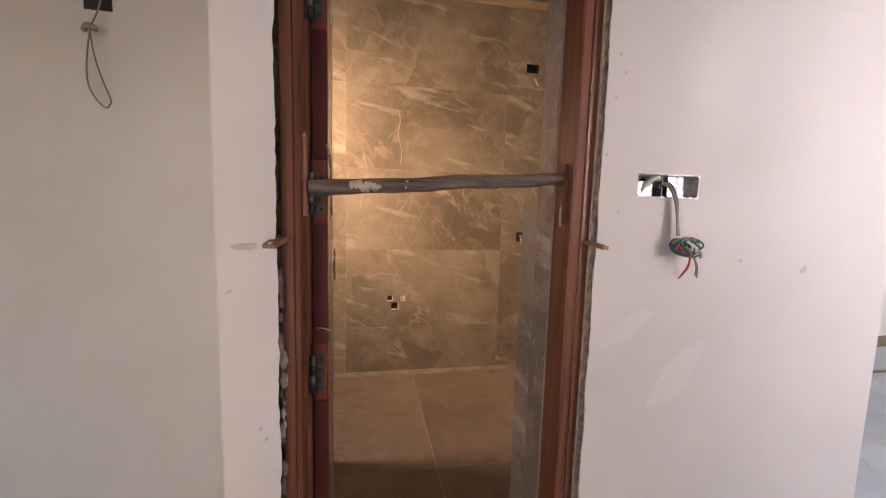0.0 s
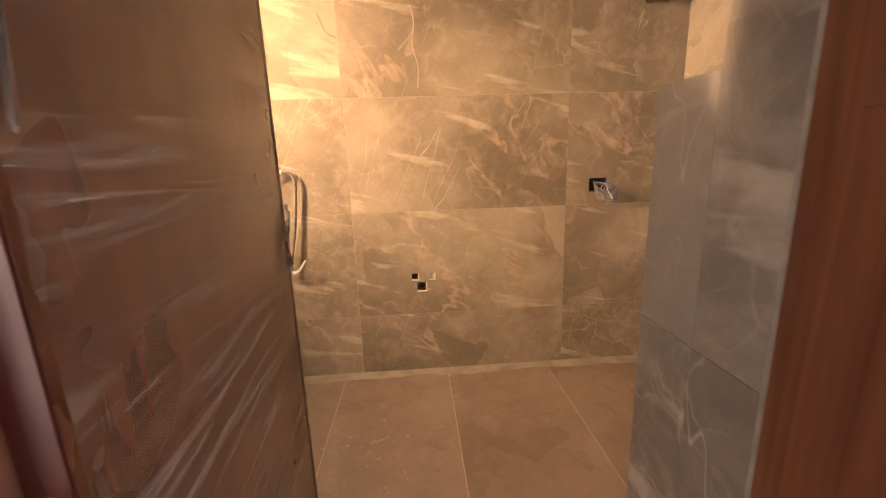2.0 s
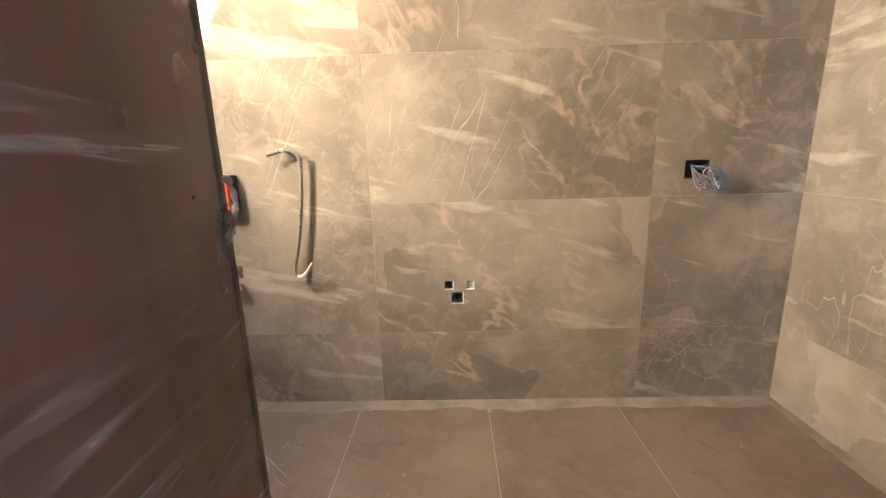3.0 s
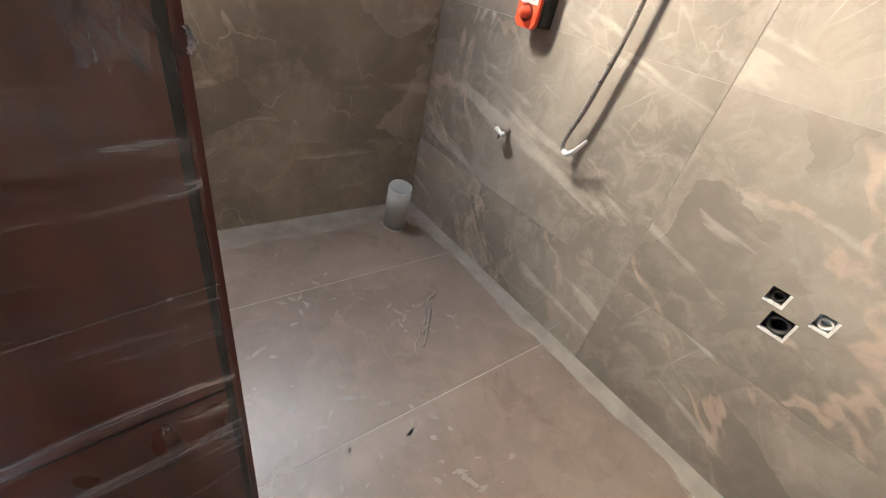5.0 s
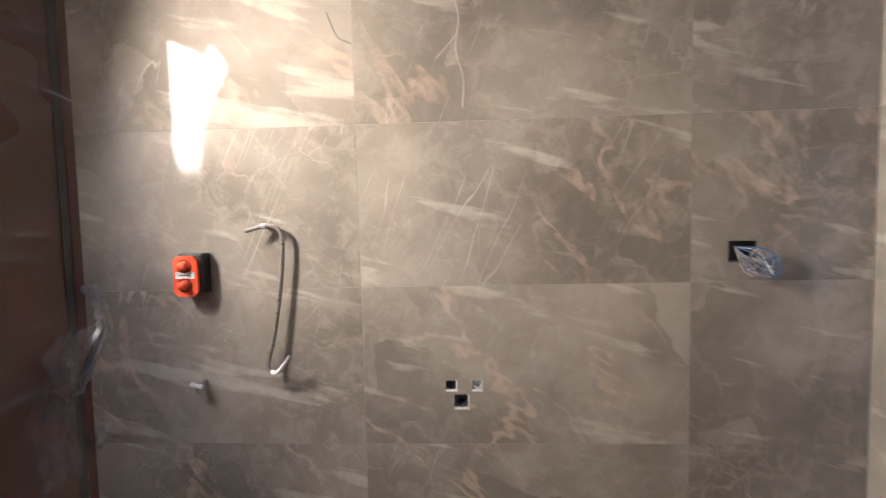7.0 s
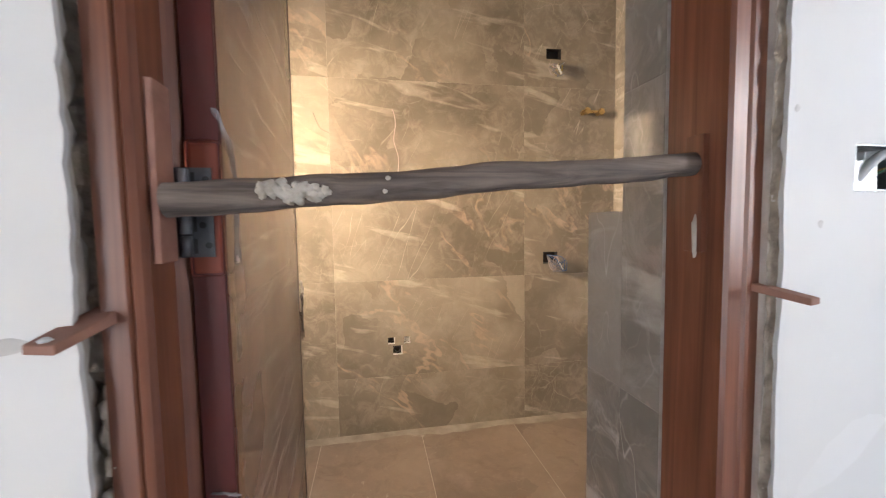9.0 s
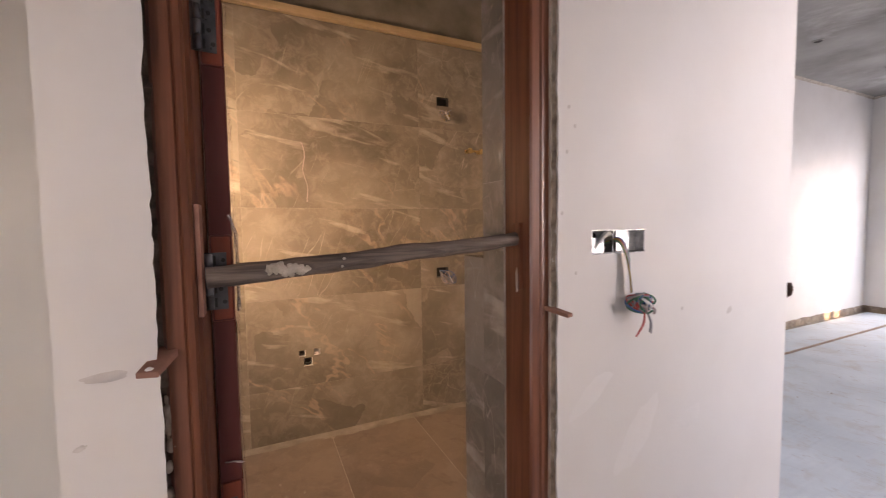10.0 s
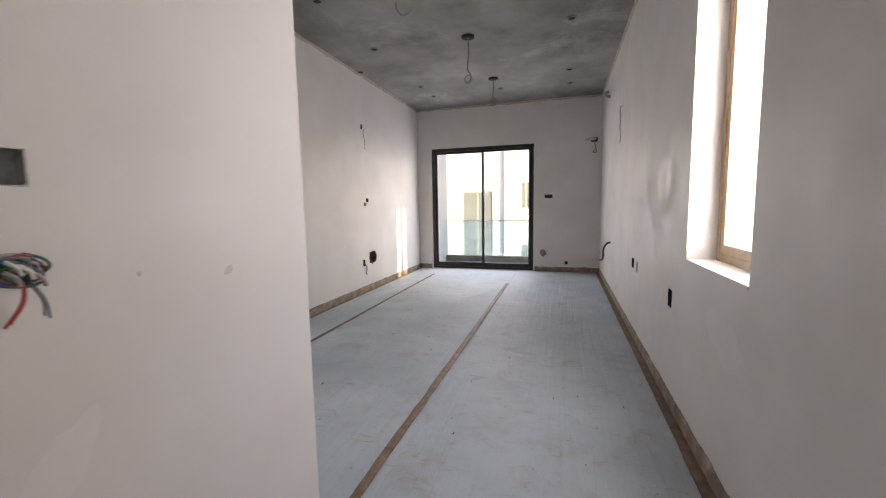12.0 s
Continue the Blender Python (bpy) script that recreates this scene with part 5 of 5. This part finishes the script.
def fan_point(x, y, drop, loop, label):
    th = thing("ceiling_point", x, y, CEIL, label, "ceiling point", "ceiling points")
    part("plate", local(th, disc(0.075, 0.02, 24, pose(x, y, CEIL - 0.008))), DARK, th, "", True)
    if drop:
        pts = [(x, y, CEIL - 0.01), (x + 0.01, y - 0.005, CEIL - drop * 0.4), (x - 0.006, y + 0.008, CEIL - drop * 0.75), (x + 0.03, y - 0.03, CEIL - drop * 0.88)]
        for k in range(7):
            a = 6.283 * k / 6
            pts.append((x + 0.01, y + loop * math.sin(a), CEIL - drop - loop * math.cos(a) + loop * 0.3))
        part("cable", local(th, tube(pts, 0.0065, 7, 6)), GREYWIRE, th, "", True)
    return th


fan_point(5.26, 1.205, 0.50, 0.045, "ceiling fan point with a dangling looped cable")
fan_point(6.90, 1.18, 0.38, 0.055, "ceiling fan point with a short cable loop")
hanging_wire("loose_cable", [(4.28, 1.70, CEIL), (4.28, 1.69, CEIL - 0.07), (4.31, 1.64, CEIL - 0.11), (4.36, 1.60, CEIL - 0.07), (4.34, 1.56, CEIL - 0.05)], 0.006, "short loose cable on the concrete ceiling")
spot = thing("downlight_hole", 5.24, 2.41, CEIL, "small dark downlight hole in the concrete ceiling", "downlight hole", "downlight holes")
part("rim", ring_tube(0.05, 0.038, 0.012, 20, pose(0, 0, -0.010)), CONCRETE, spot)
# a near-black disc under the ceiling paints the shade inside the hole
part("cup", disc(0.040, 0.004, 20, pose(0, 0, -0.004)), DARK, spot)
for x, y in ((5.17, 0.04), (6.93, 2.40), (6.87, 0.04), (7.56, 0.02), (7.56, 2.375), (7.49, 1.15), (5.95, 2.98), (4.0, 0.04), (4.0, 2.4)):
    copy_thing(spot, pose(x, y, CEIL))

# ---- marks on the walls ----
SMEAR = mottled("fresh_white_filler", (0.735, 0.717, 0.695), (0.777, 0.761, 0.742), 5, 0.7, 80, 0.1)
SCUFF_SHADOW = mottled("grey_scuff_and_shadow", (0.54, 0.51, 0.48), (0.66, 0.63, 0.60), 20, 0.8, 80, 0.1)


def wall_mark(axis, face, out, u, v, length, width, angle, mat, seed, label):
    """A thin uneven patch of filler, dirt or painted shadow on a wall."""
    bm = bmesh.new()
    n, rings = 26, []
    ca, sa = math.cos(radians(angle)), math.sin(radians(angle))
    for f, h in ((1.0, 0.0001), (0.8, 0.0007), (0.4, 0.001)):
        ring = []
        for k in range(n):
            t = 6.2832 * k / n
            r = f * (1 + 0.35 * noise.noise(Vector((math.cos(t) * 1.4 + seed, math.sin(t) * 1.4, seed))) + 0.15 * noise.noise(Vector((math.cos(t) * 5, math.sin(t) * 5 + seed, 1))))
            a, b = length * r * math.cos(t), width * r * math.sin(t)
            ring.append(bm.verts.new(place(axis, u + a * ca - b * sa, v + a * sa + b * ca, face + out * h)))
        rings.append(ring)
    for p, q in zip(rings, rings[1:]):
        for k in range(n):
            bm.faces.new([p[k], p[(k + 1) % n], q[(k + 1) % n], q[k]])
    bm.faces.new(rings[-1])
    return tagged(mesh_object("wall_mark", bm, mat, None, True), label, "wall mark", "marks on the walls")


wall_mark("y", FY, -1, 0.72, 0.955, 0.095, 0.026, 36, SMEAR, 1.0, "brush stroke of fresh white filler on the wall")
wall_mark("y", FY, -1, 0.90, 0.79, 0.13, 0.045, 52, SMEAR, 2.0, "patch of fresh white filler on the wall")
wall_mark("y", FY, -1, 1.15, 0.80, 0.06, 0.03, 20, SMEAR, 3.0, "patch of fresh white filler on the wall")
# cast shadow of the left wedge, drawn as a thin grey patch
wall_mark("y", FY, -1, -0.345, 1.192, 0.035, 0.008, 3, SCUFF_SHADOW, 4.0, "grey wedge-shadow and scuff mark beside the frame")
wall_mark("y", FY, -1, -0.385, 1.08, 0.010, 0.004, 20, SCUFF_SHADOW, 5.0, "grey wedge-shadow and scuff mark beside the frame")
wall_mark("y", FY, -1, 1.35, 1.13, 0.016, 0.010, 40, SCUFF_SHADOW, 6.0, "small grey scuff on the white wall")
wall_mark("y", FY, -1, 1.10, 1.16, 0.006, 0.006, 0, SCUFF_SHADOW, 7.0, "small grey scuff on the white wall")
for u, v in ((0.654, 1.688), (0.628, 1.62), (0.633, 1.735), (0.612, 1.46), (0.66, 1.30), (-0.318, 0.72), (-0.305, 0.69)):
    wall_mark("y", FY, -1, u, v, 0.0045, 0.0055, 0, SCUFF_SHADOW, u * 9, "small grey dent in the plaster")
wall_mark("y", RY, 1, 2.42, 0.70, 0.22, 0.10, 15, SMEAR, 9.0, "patch of fresh white filler on the wall")
wall_mark("y", RY, 1, 3.9, 1.3, 0.30, 0.16, 30, SMEAR, 10.0, "patch of fresh white filler on the wall")
wall_mark("x", EX, -1, -0.36, 2.50, 0.10, 0.03, 0, SCUFF_SHADOW, 11.0, "grey smear beside a wiring box")


def wall_rim(axis, lo, hi, face, out, seed):
    """The rough plaster line where a painted wall meets the bare ceiling."""
    bm = bmesh.new()
    n = int((hi - lo) * 22)
    rows = []
    for i in range(n + 1):
        u = lo + (hi - lo) * i / n
        low = CEIL - 0.028 - 0.022 * noise.noise(Vector((u * 4, seed, 0))) - 0.012 * noise.noise(Vector((u * 17, seed, 2)))
        reach = 0.012 + 0.010 * noise.noise(Vector((u * 7, seed, 4)))
        rows.append([bm.verts.new(place(axis, u, v, face + out * d)) for v, d in ((low, 0.0004), (low + 0.008, 0.005), (CEIL - 0.004, reach), (CEIL - 0.0005, reach + 0.010))])
    for a, b in zip(rows, rows[1:]):
        for k in range(3):
            bm.faces.new([a[k], a[k + 1], b[k + 1], b[k]])
    return bm


structure("trim_north", wall_rim("y", CX, EX, LY, -1, 1.0), FOAM, "rough plaster line under the ceiling", "plaster line")
structure("trim_south", wall_rim("y", WX, EX, RY, 1, 2.0), FOAM, "rough plaster line under the ceiling", "plaster line")
structure("trim_east", wall_rim("x", RY, LY, EX, -1, 3.0), FOAM, "rough plaster line under the ceiling", "plaster line")
